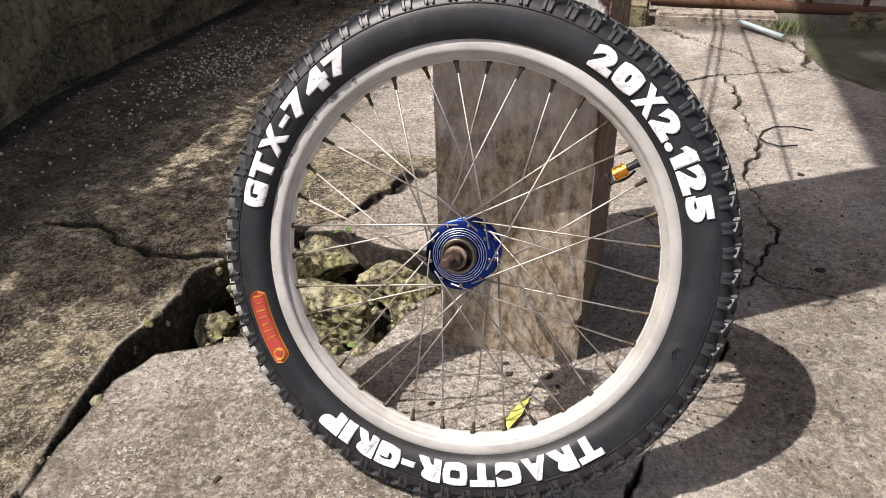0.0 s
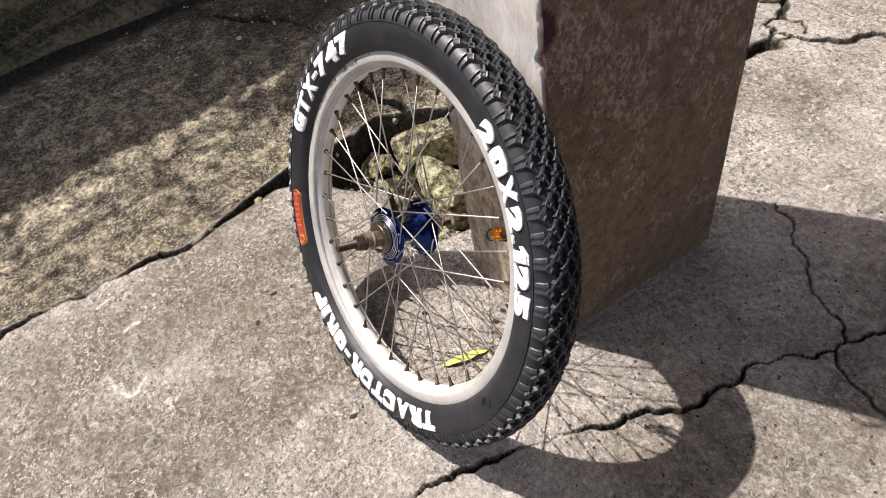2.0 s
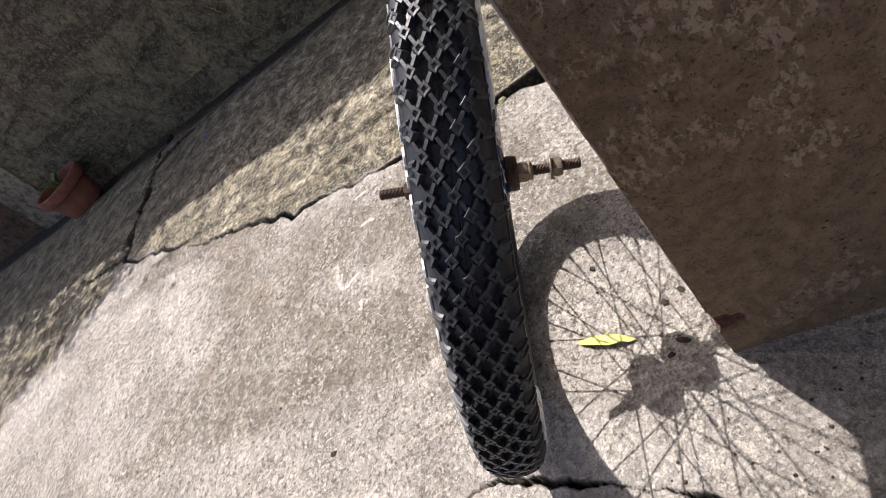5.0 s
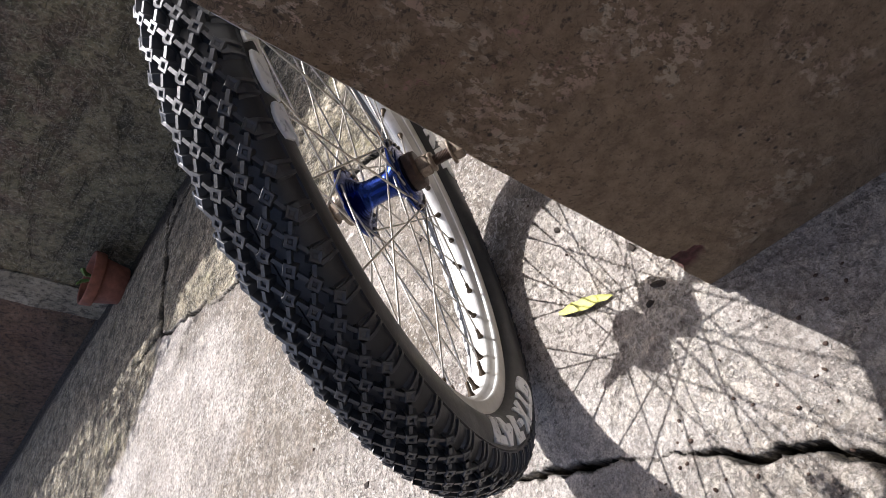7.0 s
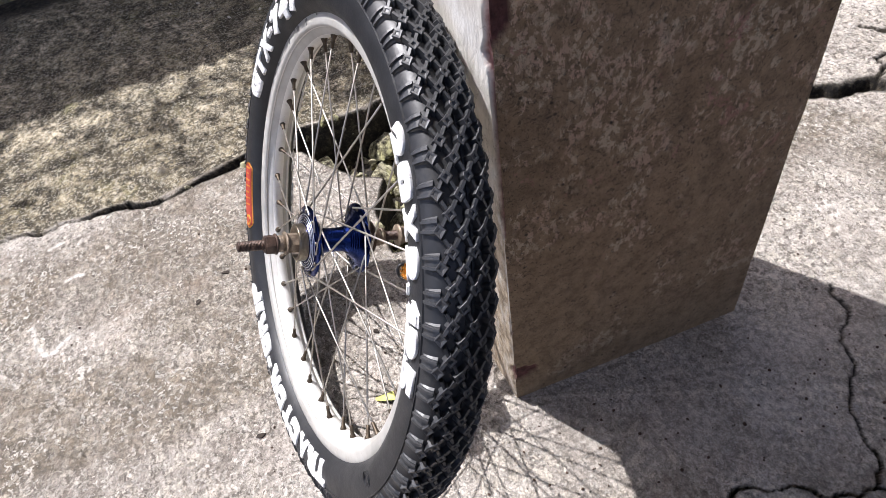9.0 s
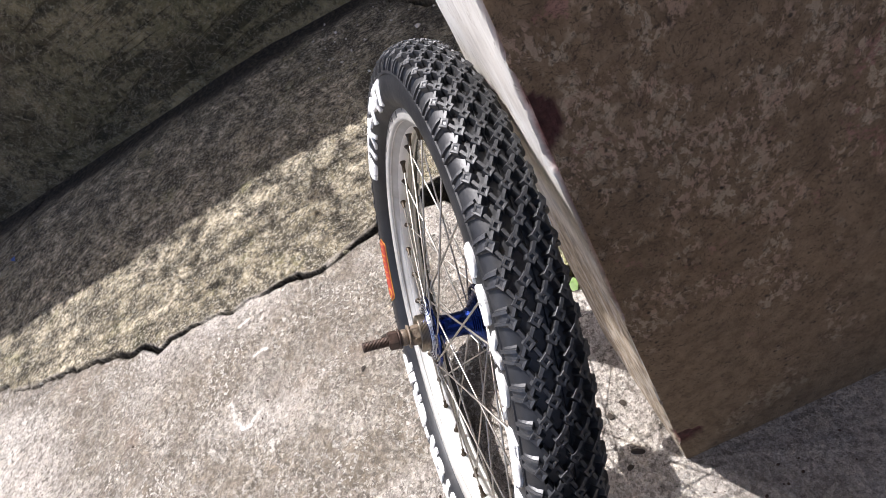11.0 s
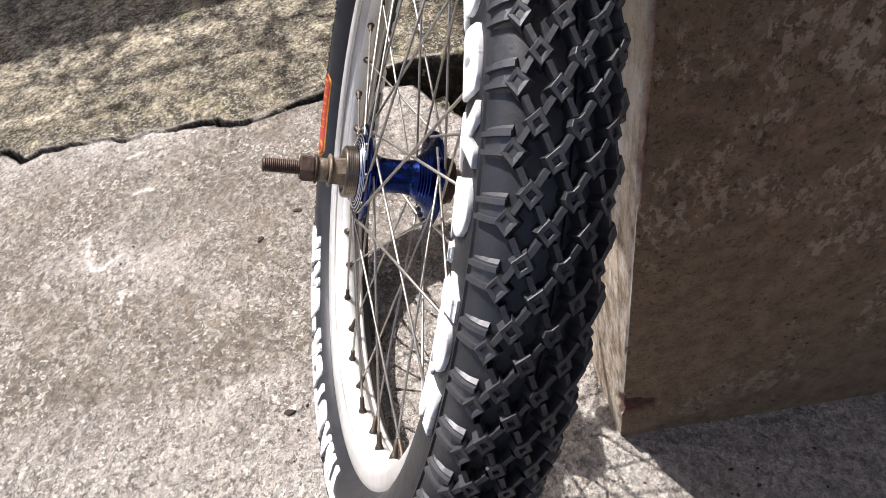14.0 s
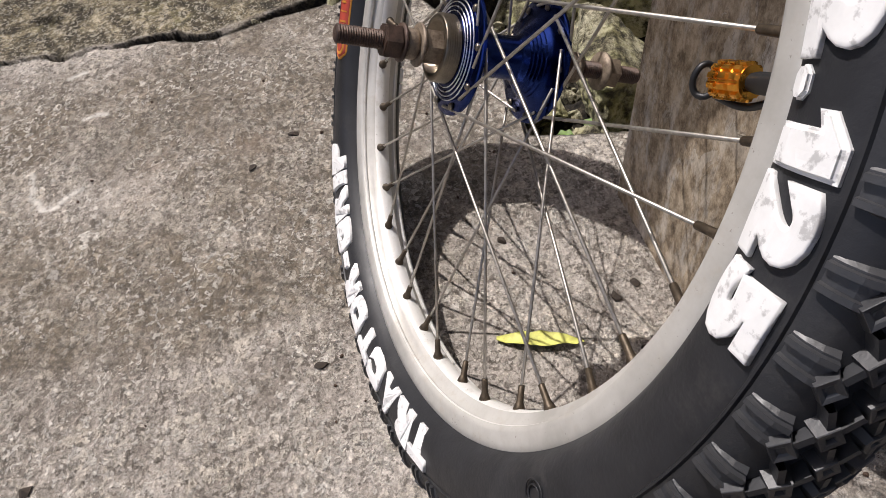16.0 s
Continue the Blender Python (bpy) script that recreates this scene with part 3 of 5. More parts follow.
# each crack: line, width in metres, depth
CRACKS = [
    ([(0.07, -0.50), (0.06, -0.40), (0.062, -0.30), (0.068, -0.235), (0.086, -0.165), (0.108, -0.10), (0.128, -0.05), (0.150, 0.005), (0.183, 0.05), (0.190, 0.075), (0.186, 0.106), (0.190, 0.165), (0.214, 0.214), (0.243, 0.255), (0.252, 0.30), (0.282, 0.362), (0.272, 0.44), (0.267, 0.52), (0.277, 0.68), (0.288, 0.767), (0.272, 0.839), (0.248, 0.932), (0.249, 1.022), (0.242, 1.145)], 0.0038, 0.026),
    ([(-0.275, 0.60), (-0.245, 0.648), (-0.234, 0.718), (-0.222, 0.755), (-0.169, 0.79), (-0.123, 0.85), (-0.068, 0.872), (-0.022, 0.906), (-0.003, 0.947), (0.047, 0.997), (0.125, 1.06), (0.197, 1.13), (0.243, 1.148), (0.321, 1.177), (0.389, 1.182), (0.446, 1.211), (0.548, 1.133), (0.634, 1.079), (0.755, 1.052), (1.0, 1.02)], 0.0080, 0.03),
    ([(-0.36, 0.80), (-0.311, 0.85), (-0.307, 0.914), (-0.294, 0.955), (-0.322, 1.034), (-0.305, 1.114), (-0.26, 1.145), (-0.195, 1.248), (-0.161, 1.328), (-0.09, 1.46), (-0.011, 1.55), (0.109, 1.50), (0.188, 1.40), (0.275, 1.32), (0.326, 1.235), (0.39, 1.187)], 0.0090, 0.03),
    ([(0.246, 0.254), (0.282, 0.232), (0.324, 0.226), (0.362, 0.216), (0.42, 0.213), (0.55, 0.19)], 0.0025, 0.01),
    ([(0.03, 0.405), (0.084, 0.374), (0.113, 0.357), (0.153, 0.325), (0.191, 0.303), (0.243, 0.278)], 0.0022, 0.008),
    ([(-0.90, -1.66), (-0.868, -1.443), (-0.770, -1.18), (-0.704, -0.992), (-0.668, -0.865), (-0.642, -0.762), (-0.607, -0.726), (-0.620, -0.70), (-0.612, -0.60), (-0.600, -0.52), (-0.594, -0.44), (-0.572, -0.365)], 0.0056, 0.03),
    ([(-1.42, -0.07), (-1.298, 0.001), (-1.198, 0.065), (-1.10, 0.113), (-1.037, 0.138), (-0.95, 0.145), (-0.88, 0.148), (-0.828, 0.117), (-0.76, 0.098), (-0.696, 0.091), (-0.647, 0.099), (-0.60, 0.115)], 0.011, 0.03),
    ([(-0.868, -1.443), (-0.95, -1.462), (-1.04, -1.479), (-1.218, -1.501), (-1.30, -1.512), (-1.42, -1.532), (-1.56, -1.556)], 0.019, 0.03),
    ([(-1.290, -1.510), (-1.34, -1.45), (-1.375, -1.38), (-1.39, -1.28), (-1.52, -1.20)], 0.013, 0.025),
    ([(-0.515, 0.204), (-0.452, 0.269), (-0.438, 0.314), (-0.398, 0.39), (-0.392, 0.45), (-0.341, 0.501), (-0.28, 0.55)], 0.018, 0.045),
    ([(0.64, 1.082), (0.69, 1.16), (0.74, 1.24), (0.82, 1.31)], 0.0055, 0.02),
    ([(0.446, 1.211), (0.452, 1.30), (0.430, 1.40), (0.395, 1.47)], 0.008, 0.02),
    ([(-0.225, 0.758), (-0.261, 0.757), (-0.283, 0.759), (-0.275, 0.795), (-0.237, 0.809), (-0.210, 0.782)], 0.0070, 0.03),
    ([(-0.234, 0.718), (-0.250, 0.740), (-0.261, 0.757)], 0.0060, 0.03),
    ([(-0.275, 0.795), (-0.300, 0.836), (-0.311, 0.85)], 0.0080, 0.03),
    ([(-0.268, 0.622), (-0.247, 0.652), (-0.241, 0.684), (-0.240, 0.706)], 0.030, 0.07),
]
UPPER = [(-0.566, -0.372), (-0.596, -0.262), (-0.611, -0.175), (-0.622, -0.13), (-0.612, -0.06), (-0.612, 0.0), (-0.628, 0.054), (-0.592, 0.113), (-0.515, 0.215), (-0.44, 0.235), (-0.35, 0.20), (-0.25, 0.205), (-0.205, 0.19)]
LOWER = [(-0.200, 0.115), (-0.247, 0.074), (-0.262, 0.005), (-0.283, -0.058), (-0.325, -0.064), (-0.38, -0.052), (-0.43, -0.02), (-0.46, -0.06), (-0.515, -0.098), (-0.563, -0.124), (-0.587, -0.185), (-0.580, -0.285)]
HOLE = UPPER + LOWER
EDGE = sorted(jagged(CRACKS[5][0], 16) + [Vector(p) for p in UPPER[:9]] + jagged(CRACKS[9][0][1:], 20), key=lambda p: p.y)
SCUFFS = [[(-0.398, -0.57), (-0.364, -0.566), (-0.34, -0.551), (-0.339, -0.537), (-0.358, -0.513)], [(-0.468, -0.521), (-0.472, -0.507), (-0.468, -0.496)], [(-0.55, -0.547), (-0.556, -0.527)]]


def inside(px, py, poly):
    hit = np.zeros(px.shape, bool)
    for (x1, y1), (x2, y2) in zip(poly, poly[1:] + poly[:1]):
        cross = ((y1 > py) != (y2 > py)) & (px < (x2 - x1) * (py - y1) / ((y2 - y1) or 1e-9) + x1)
        hit ^= cross
    return hit


def dist_to(px, py, pts):
    best = np.full(px.shape, 9.0)
    for a, b in zip(pts, pts[1:]):
        d = b - a
        L = d.length_squared or 1e-12
        t = np.clip(((px - a.x) * d.x + (py - a.y) * d.y) / L, 0, 1)
        best = np.minimum(best, np.hypot(px - a.x - t * d.x, py - a.y - t * d.y))
    return best


def yard_height(X, Y):
    """Height and the masks of moss, soil, algae and painted shade over the yard."""
    wx = X + 0.012 * (cloud(X, Y, 0.05, 3, 3) - 0.5)
    wy = Y + 0.012 * (cloud(X, Y, 0.05, 3, 5) - 0.5)
    Z = 0.008 * (cloud(X, Y, 0.7, 3, 1) - 0.5) + 0.0026 * (cloud(X, Y, 0.03, 4, 2) - 0.5)
    Z = Z + 0.028 * np.clip((Y - 0.75) / 1.0, 0, 1) * soft(-0.3, 0.3, X)
    edge = np.interp(Y, [p.y for p in EDGE], [p.x for p in EDGE])
    left = soft(0.0012, -0.0012, X - edge) * soft(0.75, 0.45, Y)
    Z = Z + left * (0.0030 - 0.03 * soft(-0.75, -1.3, X) * soft(-0.6, 0.1, Y))
    moss_shade = soft(0.008, -0.02, wx - edge)
    moss_shade = np.where(Y > 0.55, soft(-0.55, -0.75, X), moss_shade)
    soil = np.zeros(X.shape)
    gravel = soft(-0.98, -1.12, X + 0.12 * (cloud(X, Y, 0.25, 3, 8) - 0.5)) * soft(-0.25, 0.15, Y)
    soil = np.maximum(soil, 0.62 * gravel)
    Z = Z - 0.008 * gravel + gravel * 0.007 * cloud(X, Y, 0.02, 2, 15)
    gutter = soft(-1.37, -1.50, X + 0.05 * (cloud(X, Y, 0.1, 3, 12) - 0.5))
    soil = np.maximum(soil, gutter)
    Z = Z - 0.018 * gutter
    for n, (line, width, depth) in enumerate(CRACKS):
        pts = jagged(line, n + 11)
        lo = (min(p.x for p in pts) - 0.05, min(p.y for p in pts) - 0.05)
        hi = (max(p.x for p in pts) + 0.05, max(p.y for p in pts) + 0.05)
        ok = (X > lo[0]) & (X < hi[0]) & (Y > lo[1]) & (Y < hi[1])
        if not ok.any():
            continue
        px, py = X[ok], Y[ok]
        d = dist_to(px, py, pts)
        w = width * np.clip(3.4 * cloud(px, py, 0.085, 3, n + 20) - 0.85, 0.16, 1.55)
        k = soft(w * 0.60, w * 0.34, d)
        Z[ok] -= k * np.where(py > 0.30, depth * 0.35, depth) + 0.0006 * soft(w * 1.6, w * 0.7, d)
        # wider than the cut, so the crack's shade is painted on its slopes
        soil[ok] = np.maximum(soil[ok], soft(w * 0.95 + 0.0008, w * 0.50, d))
    near = (X > -0.72) & (X < -0.15) & (Y > -0.45) & (Y < 0.30)
    px, py = wx[near], wy[near]
    d = dist_to(px, py, [Vector(p) for p in HOLE + HOLE[:1]])
    k = soft(0.0, 0.007, d) * inside(px, py, HOLE)
    rough = cloud(X[near], Y[near], 0.06, 4, 31)
    Z[near] -= k * (0.125 - 0.06 * rough)
    # starts outside the rim, painting the broken face's shade along with the soil
    soil[near] = np.maximum(soil[near], soft(-0.0042, -0.0005, np.where(inside(px, py, HOLE), d, -d)))
    bank = inside(X, Y, [(0.463, 1.494), (0.452, 1.36), (0.462, 1.272), (0.487, 1.169), (0.595, 1.094), (0.80, 1.055), (1.3, 1.02), (1.3, 1.60), (0.60, 1.56)])
    algae = np.where(bank, soft(0.25, 0.5, cloud(X, Y, 0.3, 3, 40)) * 0.9 + 0.1, 0.0)
    mud = soft(1.45, 1.52, Y + 0.10 * (cloud(X, Y, 0.2, 3, 44) - 0.5)) * soft(1.9, 1.6, Y) * soft(-0.1, 0.2, X)
    soil = np.maximum(soil, 0.7 * mud)
    behind = soft(1.28, 1.40, Y - 0.9 * np.clip(X + 0.2, -1, 0) * -1.0) * soft(-0.12, -0.25, X) * soft(-0.62, -0.45, X)
    algae = np.maximum(algae, 0.55 * behind * soft(0.35, 0.6, cloud(X, Y, 0.15, 3, 41)))
    far = np.maximum(np.abs(X), np.abs(Y))
    Z = np.where(far > 4, Z - 0.004 * (far - 4), Z)
    drift = 0.10 * (cloud(X, Y, 0.2, 3, 46) - 0.5)
    stain = 0.50 * soft(-0.62, -0.45, X + drift) * soft(-0.08, -0.20, X + drift) * soft(-0.88, -0.66, Y) * soft(-0.12, -0.28, Y + drift) * (0.2 + 1.5 * soft(0.34, 0.58, cloud(X, Y, 0.11, 4, 49)))
    band = soft(-0.36, -0.25, X + drift) * soft(-0.12, -0.175, X + 0.7 * drift) * soft(-0.80, -0.60, Y) * soft(-0.12, -0.26, Y + drift)
    stain = np.maximum(stain, band * (0.55 + 0.6 * soft(0.36, 0.52, cloud(X, Y, 0.08, 4, 55))))
    stain = np.maximum(stain, 0.8 * soft(0.56, 0.72, cloud(X, Y, 0.28, 4, 47)) * (1 - soft(-0.16, -0.10, X) * soft(0.16, 0.08, X) * soft(-0.12, -0.22, Y)))
    worn = soft(0.10, 0.24, X + drift) * soft(0.55, 0.25, Y + drift) * (0.35 + 1.0 * soft(0.36, 0.60, cloud(X, Y, 0.12, 4, 66)))
    stain = np.maximum(stain, 0.55 * worn)
    scuff = np.zeros(X.shape)
    for line in SCUFFS:
        near = (np.abs(X - line[0][0]) < 0.2) & (np.abs(Y - line[0][1]) < 0.2)
        if near.any():
            d = dist_to(X[near], Y[near], jagged(line, 5, 2, 0.1))
            scuff[near] = np.maximum(scuff[near], soft(0.0044, 0.0016, d))
    damp_shade = soft(-0.36, -0.16, X - edge) * left * soft(-0.50, -0.30, Y) * (0.55 + 1.1 * (cloud(X, Y, 0.11, 4, 52) - 0.3))
    inner = left * soft(-0.87, -0.78, X + 0.5 * drift) * soft(0.3, 0.1, Y) * (0.2 + 1.5 * soft(0.42, 0.60, cloud(X, Y, 0.13, 4, 63)))
    damp_shade = np.maximum(damp_shade, 0.8 * inner)
    # shade at the wall's near end, painted in as darker mossy colour
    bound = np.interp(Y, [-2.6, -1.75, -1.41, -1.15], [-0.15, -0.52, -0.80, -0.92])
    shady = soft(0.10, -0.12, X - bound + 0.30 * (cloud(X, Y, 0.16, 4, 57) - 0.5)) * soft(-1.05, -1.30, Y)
    moss_shade = np.maximum(moss_shade, 0.9 * shady)
    damp_shade = np.maximum(damp_shade, shady * (0.5 + 0.9 * (cloud(X, Y, 0.09, 4, 59) - 0.4)))
    rough = 0.3 + 0.7 * soft(0.12, -0.05, X + drift)
    return Z, moss_shade, soil, algae, stain, scuff, rough, np.clip(damp_shade, 0, 1)


def axis(bands):
    """Grid lines from (start, end, step) bands, with wide steps out to the horizon."""
    grow = np.array([0.15, 0.4, 0.9, 2, 4, 8, 16, 32, 60])
    inner = np.concatenate([np.arange(lo, hi - 0.25 * st, st) for lo, hi, st in bands])
    return np.concatenate([bands[0][0] - grow[::-1], inner, [bands[-1][1]], bands[-1][1] + grow])


def build_floor():
    gx = axis([(-2.0, -1.5, 0.02), (-1.5, -0.90, 0.008), (-0.90, -0.66, 0.0034), (-0.66, 0.30, 0.0022), (0.30, 0.60, 0.0036), (0.60, 1.4, 0.012)])
    gy = axis([(-3.6, -1.6, 0.02), (-1.6, -0.80, 0.006), (-0.80, -0.42, 0.0032), (-0.42, 0.36, 0.0022), (0.36, 1.25, 0.0034), (1.25, 2.2, 0.011)])
    X, Y = np.meshgrid(gx, gy)
    Z, moss_shade, soil, algae, stain, scuff, rough, damp_shade = yard_height(X, Y)
    ny, nx = X.shape
    co = np.stack([X, Y, Z], -1).reshape(-1, 3)
    i = (np.arange(ny - 1)[:, None] * nx + np.arange(nx - 1)[None]).reshape(-1)
    quads = np.stack([i, i + 1, i + nx + 1, i + nx], 1).astype(np.int32)
    me = bpy.data.meshes.new("ground")
    me.vertices.add(len(co))
    me.vertices.foreach_set("co", co.reshape(-1).astype(np.float32))
    me.loops.add(quads.size)
    me.loops.foreach_set("vertex_index", quads.reshape(-1))
    me.polygons.add(len(quads))
    me.polygons.foreach_set("loop_start", np.arange(0, quads.size, 4, dtype=np.int32))
    me.update(calc_edges=True)
    me.polygons.foreach_set("use_smooth", np.ones(len(quads), bool))
    for key, val in (("moss_shade", moss_shade), ("soil", soil), ("algae", algae), ("stain", stain), ("scuff", scuff), ("rough", rough), ("damp_shade", damp_shade)):
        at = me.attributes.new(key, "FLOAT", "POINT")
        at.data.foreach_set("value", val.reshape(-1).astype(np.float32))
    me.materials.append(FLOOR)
    me.update()
    return tagged(new("ground", me), "cracked grey concrete yard slab with mossy stained margin", "ground", kind="structure")


ground = build_floor()


def ground_z(x, y):
    z, *_ = yard_height(np.array([[float(x)]]), np.array([[float(y)]]))
    return float(z[0, 0])


# ---- post with a plastered face and a stained face ----
POST = [(-0.183, -0.008), (0.0, 0.0), (0.010, 0.284), (-0.173, 0.276)]
ROOF_Z = 2.6
LEAN = 0.033


def build_post():
    ring = []
    for k, (a, b) in enumerate(zip(POST, POST[1:] + POST[:1])):
        size = math.dist(a, b)
        cuts = list(np.arange(0, size - 0.002, 0.008 if k < 2 else 0.03))
        near = np.arange(0.0022, 0.045, 0.0022)
        if k == 0:
            cuts = [c for c in cuts if c < size - 0.046] + [size - c for c in near]
        if k == 1:
            cuts = [c for c in cuts if c == 0 or c > 0.046] + list(near)
        for t in sorted(c / size for c in cuts):
            ring.append((a[0] + (b[0] - a[0]) * t, a[1] + (b[1] - a[1]) * t, k, t))
    zs = list(np.arange(-0.06, 0.70, 0.0046)) + list(np.arange(0.70, 0.86, 0.02)) + [0.95, 1.1, 1.4, 1.9, ROOF_Z]
    verts, chips, feet = [], [], []
    cx, cy = -0.087, 0.135
    corner = Vector((0.0, 0.0))
    for z in zs:
        for x, y, k, t in ring:
            out = Vector((x - cx, y - cy)).normalized()
            nrm = Vector([(0, -1), (1, 0), (0, 1), (-1, 0)][k])
            if t == 0:
                nrm = out
            amp = 0.0022 * (float(cloud(x * 1.0 + y, z, 0.06, 4, 50 + k)) - 0.5)
            d = (Vector((x, y)) - corner).length
            worn = 0.0014 * math.exp(-d / 0.003)
            lump = float(cloud(x + y + 3.0, z, 0.022, 4, 61))
            spots = max(math.exp(-((z - 0.632) / 0.026) ** 2) * 1.25, math.exp(-((z - 0.478) / 0.036) ** 4) * 0.42, math.exp(-((z - 0.055) / 0.013) ** 2) * 0.45)
            reach = 0.024 * max(spots, 0.16 if z > 0.28 else 0.06) * (0.04 + 1.7 * lump)
            if k == 1 and d > 0.001:
                reach = max(0.15 * reach, 0.018 * math.exp(-((z - 0.488) / 0.021) ** 4) * (0.55 + 0.8 * lump), 0.026 * math.exp(-((z - 0.050) / 0.011) ** 4) * (0.6 + 0.7 * lump))
            chip = max(0.0, min(1.0, (reach - d) / 0.0018)) if reach > 0.002 else 0.0
            hollow = 0.002 * math.exp(-((x + 0.118) / 0.05) ** 2 - ((z - 0.455) / 0.055) ** 2) if k == 0 else 0.0
            p = Vector((x, y)) + nrm * (amp - hollow) - out * worn - nrm * chip * (0.002 + 0.003 * lump)
            verts.append((p.x, p.y + LEAN * min(z, 1.0), z))
            chips.append(chip)
            feet.append(max(0.0, min(1.0, 2.2 - z / (0.19 + 0.07 * float(lattice(x + y, z, 0.05, 71))))) if k != 1 else max(0.0, 1.0 - z / (0.20 + 0.12 * float(lattice(x + y, z, 0.05, 71)))))
    n = len(ring)
    faces, slots = [], []
    for j in range(len(zs) - 1):
        for i in range(n):
            a, b = j * n + i, j * n + (i + 1) % n
            faces.append((a, b, b + n, a + n))
            slots.append(1 if ring[i][2] == 1 else 0)
    faces.append([(len(zs) - 1) * n + i for i in range(n)])
    slots.append(0)
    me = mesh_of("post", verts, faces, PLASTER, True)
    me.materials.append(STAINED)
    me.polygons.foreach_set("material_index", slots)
    for key, val in (("chip", chips), ("foot", feet)):
        at = me.attributes.new(key, "FLOAT", "POINT")
        at.data.foreach_set("value", val)
    me.set_sharp_from_angle(angle=radians(22))
    return tagged(new("concrete_post", me), "square plastered concrete post with chipped corners and brown stained side", "post", kind="structure")


post = build_post()


# ---- added unseen roof and east wall, boundary wall and its rail ----
RUN = math.cos(radians(SUN_AZ)) / math.tan(radians(SUN_EL))
SIDE = math.sin(radians(SUN_AZ)) / math.tan(radians(SUN_EL))
# unseen roof, its eave set so that its shade ends at x = 0.482
eave = 0.482 - RUN * ROOF_Z
roof = new("roof", box("roof", (eave, -2.2, ROOF_Z), (2.05, 3.2, ROOF_Z + 0.06), PALE, 0.01))
tagged(roof, "plain pale roof slab on the post, unseen, added for its shade", "roof", kind="structure")


# out of view; added to block some sky and bounce light back
wall = new("added_east_wall", box("added_east_wall", (2.38, -2.2, -0.05), (2.53, 3.2, 1.3), PALE, 0.01))
tagged(wall, "plain pale low wall, unseen, added to temper the light", "wall", kind="structure")


def rough_wall(name, x, y0, y1, h, thick, mat, seed, step_y=0.03):
    """A wall along y whose face at x is uneven; the rest is plain."""
    ys = np.arange(y0, y1 + step_y / 2, step_y)
    zs = np.arange(-0.08, h + 0.015, 0.03)
    Yg, Zg = np.meshgrid(ys, zs)
    bulge = 0.026 * (cloud(Yg, Zg, 0.5, 4, seed) - 0.5) + 0.012 * (cloud(Yg, Zg, 0.07, 3, seed + 3) - 0.5)
    Zt = np.where(Zg >= h - 0.02, Zg + 0.04 * (cloud(Yg, Yg * 0, 0.12, 3, seed + 5) - 0.5), Zg)
    ny = len(ys)
    verts = [(x + b, y, z) for b, y, z in zip(bulge.reshape(-1), Yg.reshape(-1), Zt.reshape(-1))]
    back = [(x - thick, y, z) for y, z in zip(Yg.reshape(-1), Zt.reshape(-1))]
    off, nz = len(verts), len(zs)
    faces = []
    for j in range(nz - 1):
        for i in range(ny - 1):
            a = j * ny + i
            faces.append((a, a + 1, a + ny + 1, a + ny))
            faces.append((off + a + ny, off + a + ny + 1, off + a + 1, off + a))
    for i in range(ny - 1):
        a = (nz - 1) * ny + i
        faces.append((a, a + 1, off + a + 1, off + a))
    for j in range(nz - 1):
        a = j * ny
        faces.append((a, a + ny, off + a + ny, off + a))
        a = j * ny + ny - 1
        faces.append((a + ny, a, off + a, off + a + ny))
    me = mesh_of(name, verts + back, faces, mat, True)
    me.set_sharp_from_angle(angle=radians(50))
    return new(name, me)


WALL_X, WALL_H = -1.54, 1.25
tagged(rough_wall("wall_west", WALL_X, -2.20, 4.0, WALL_H, 0.15, WALL, 80), "rough mossy rendered boundary wall in shade", "wall", kind="structure")
tagged(rough_wall("wall_west_strip", WALL_X + 0.012, -2.37, -2.203, WALL_H, 0.16, STRIP, 90), "pale rendered upright strip on the boundary wall", "wall", kind="structure")
tagged(rough_wall("wall_west_far", WALL_X - 0.03, -6.0, -2.373, WALL_H, 0.12, WALL_RED, 95), "reddish brown stained boundary wall in shade", "wall", kind="structure")


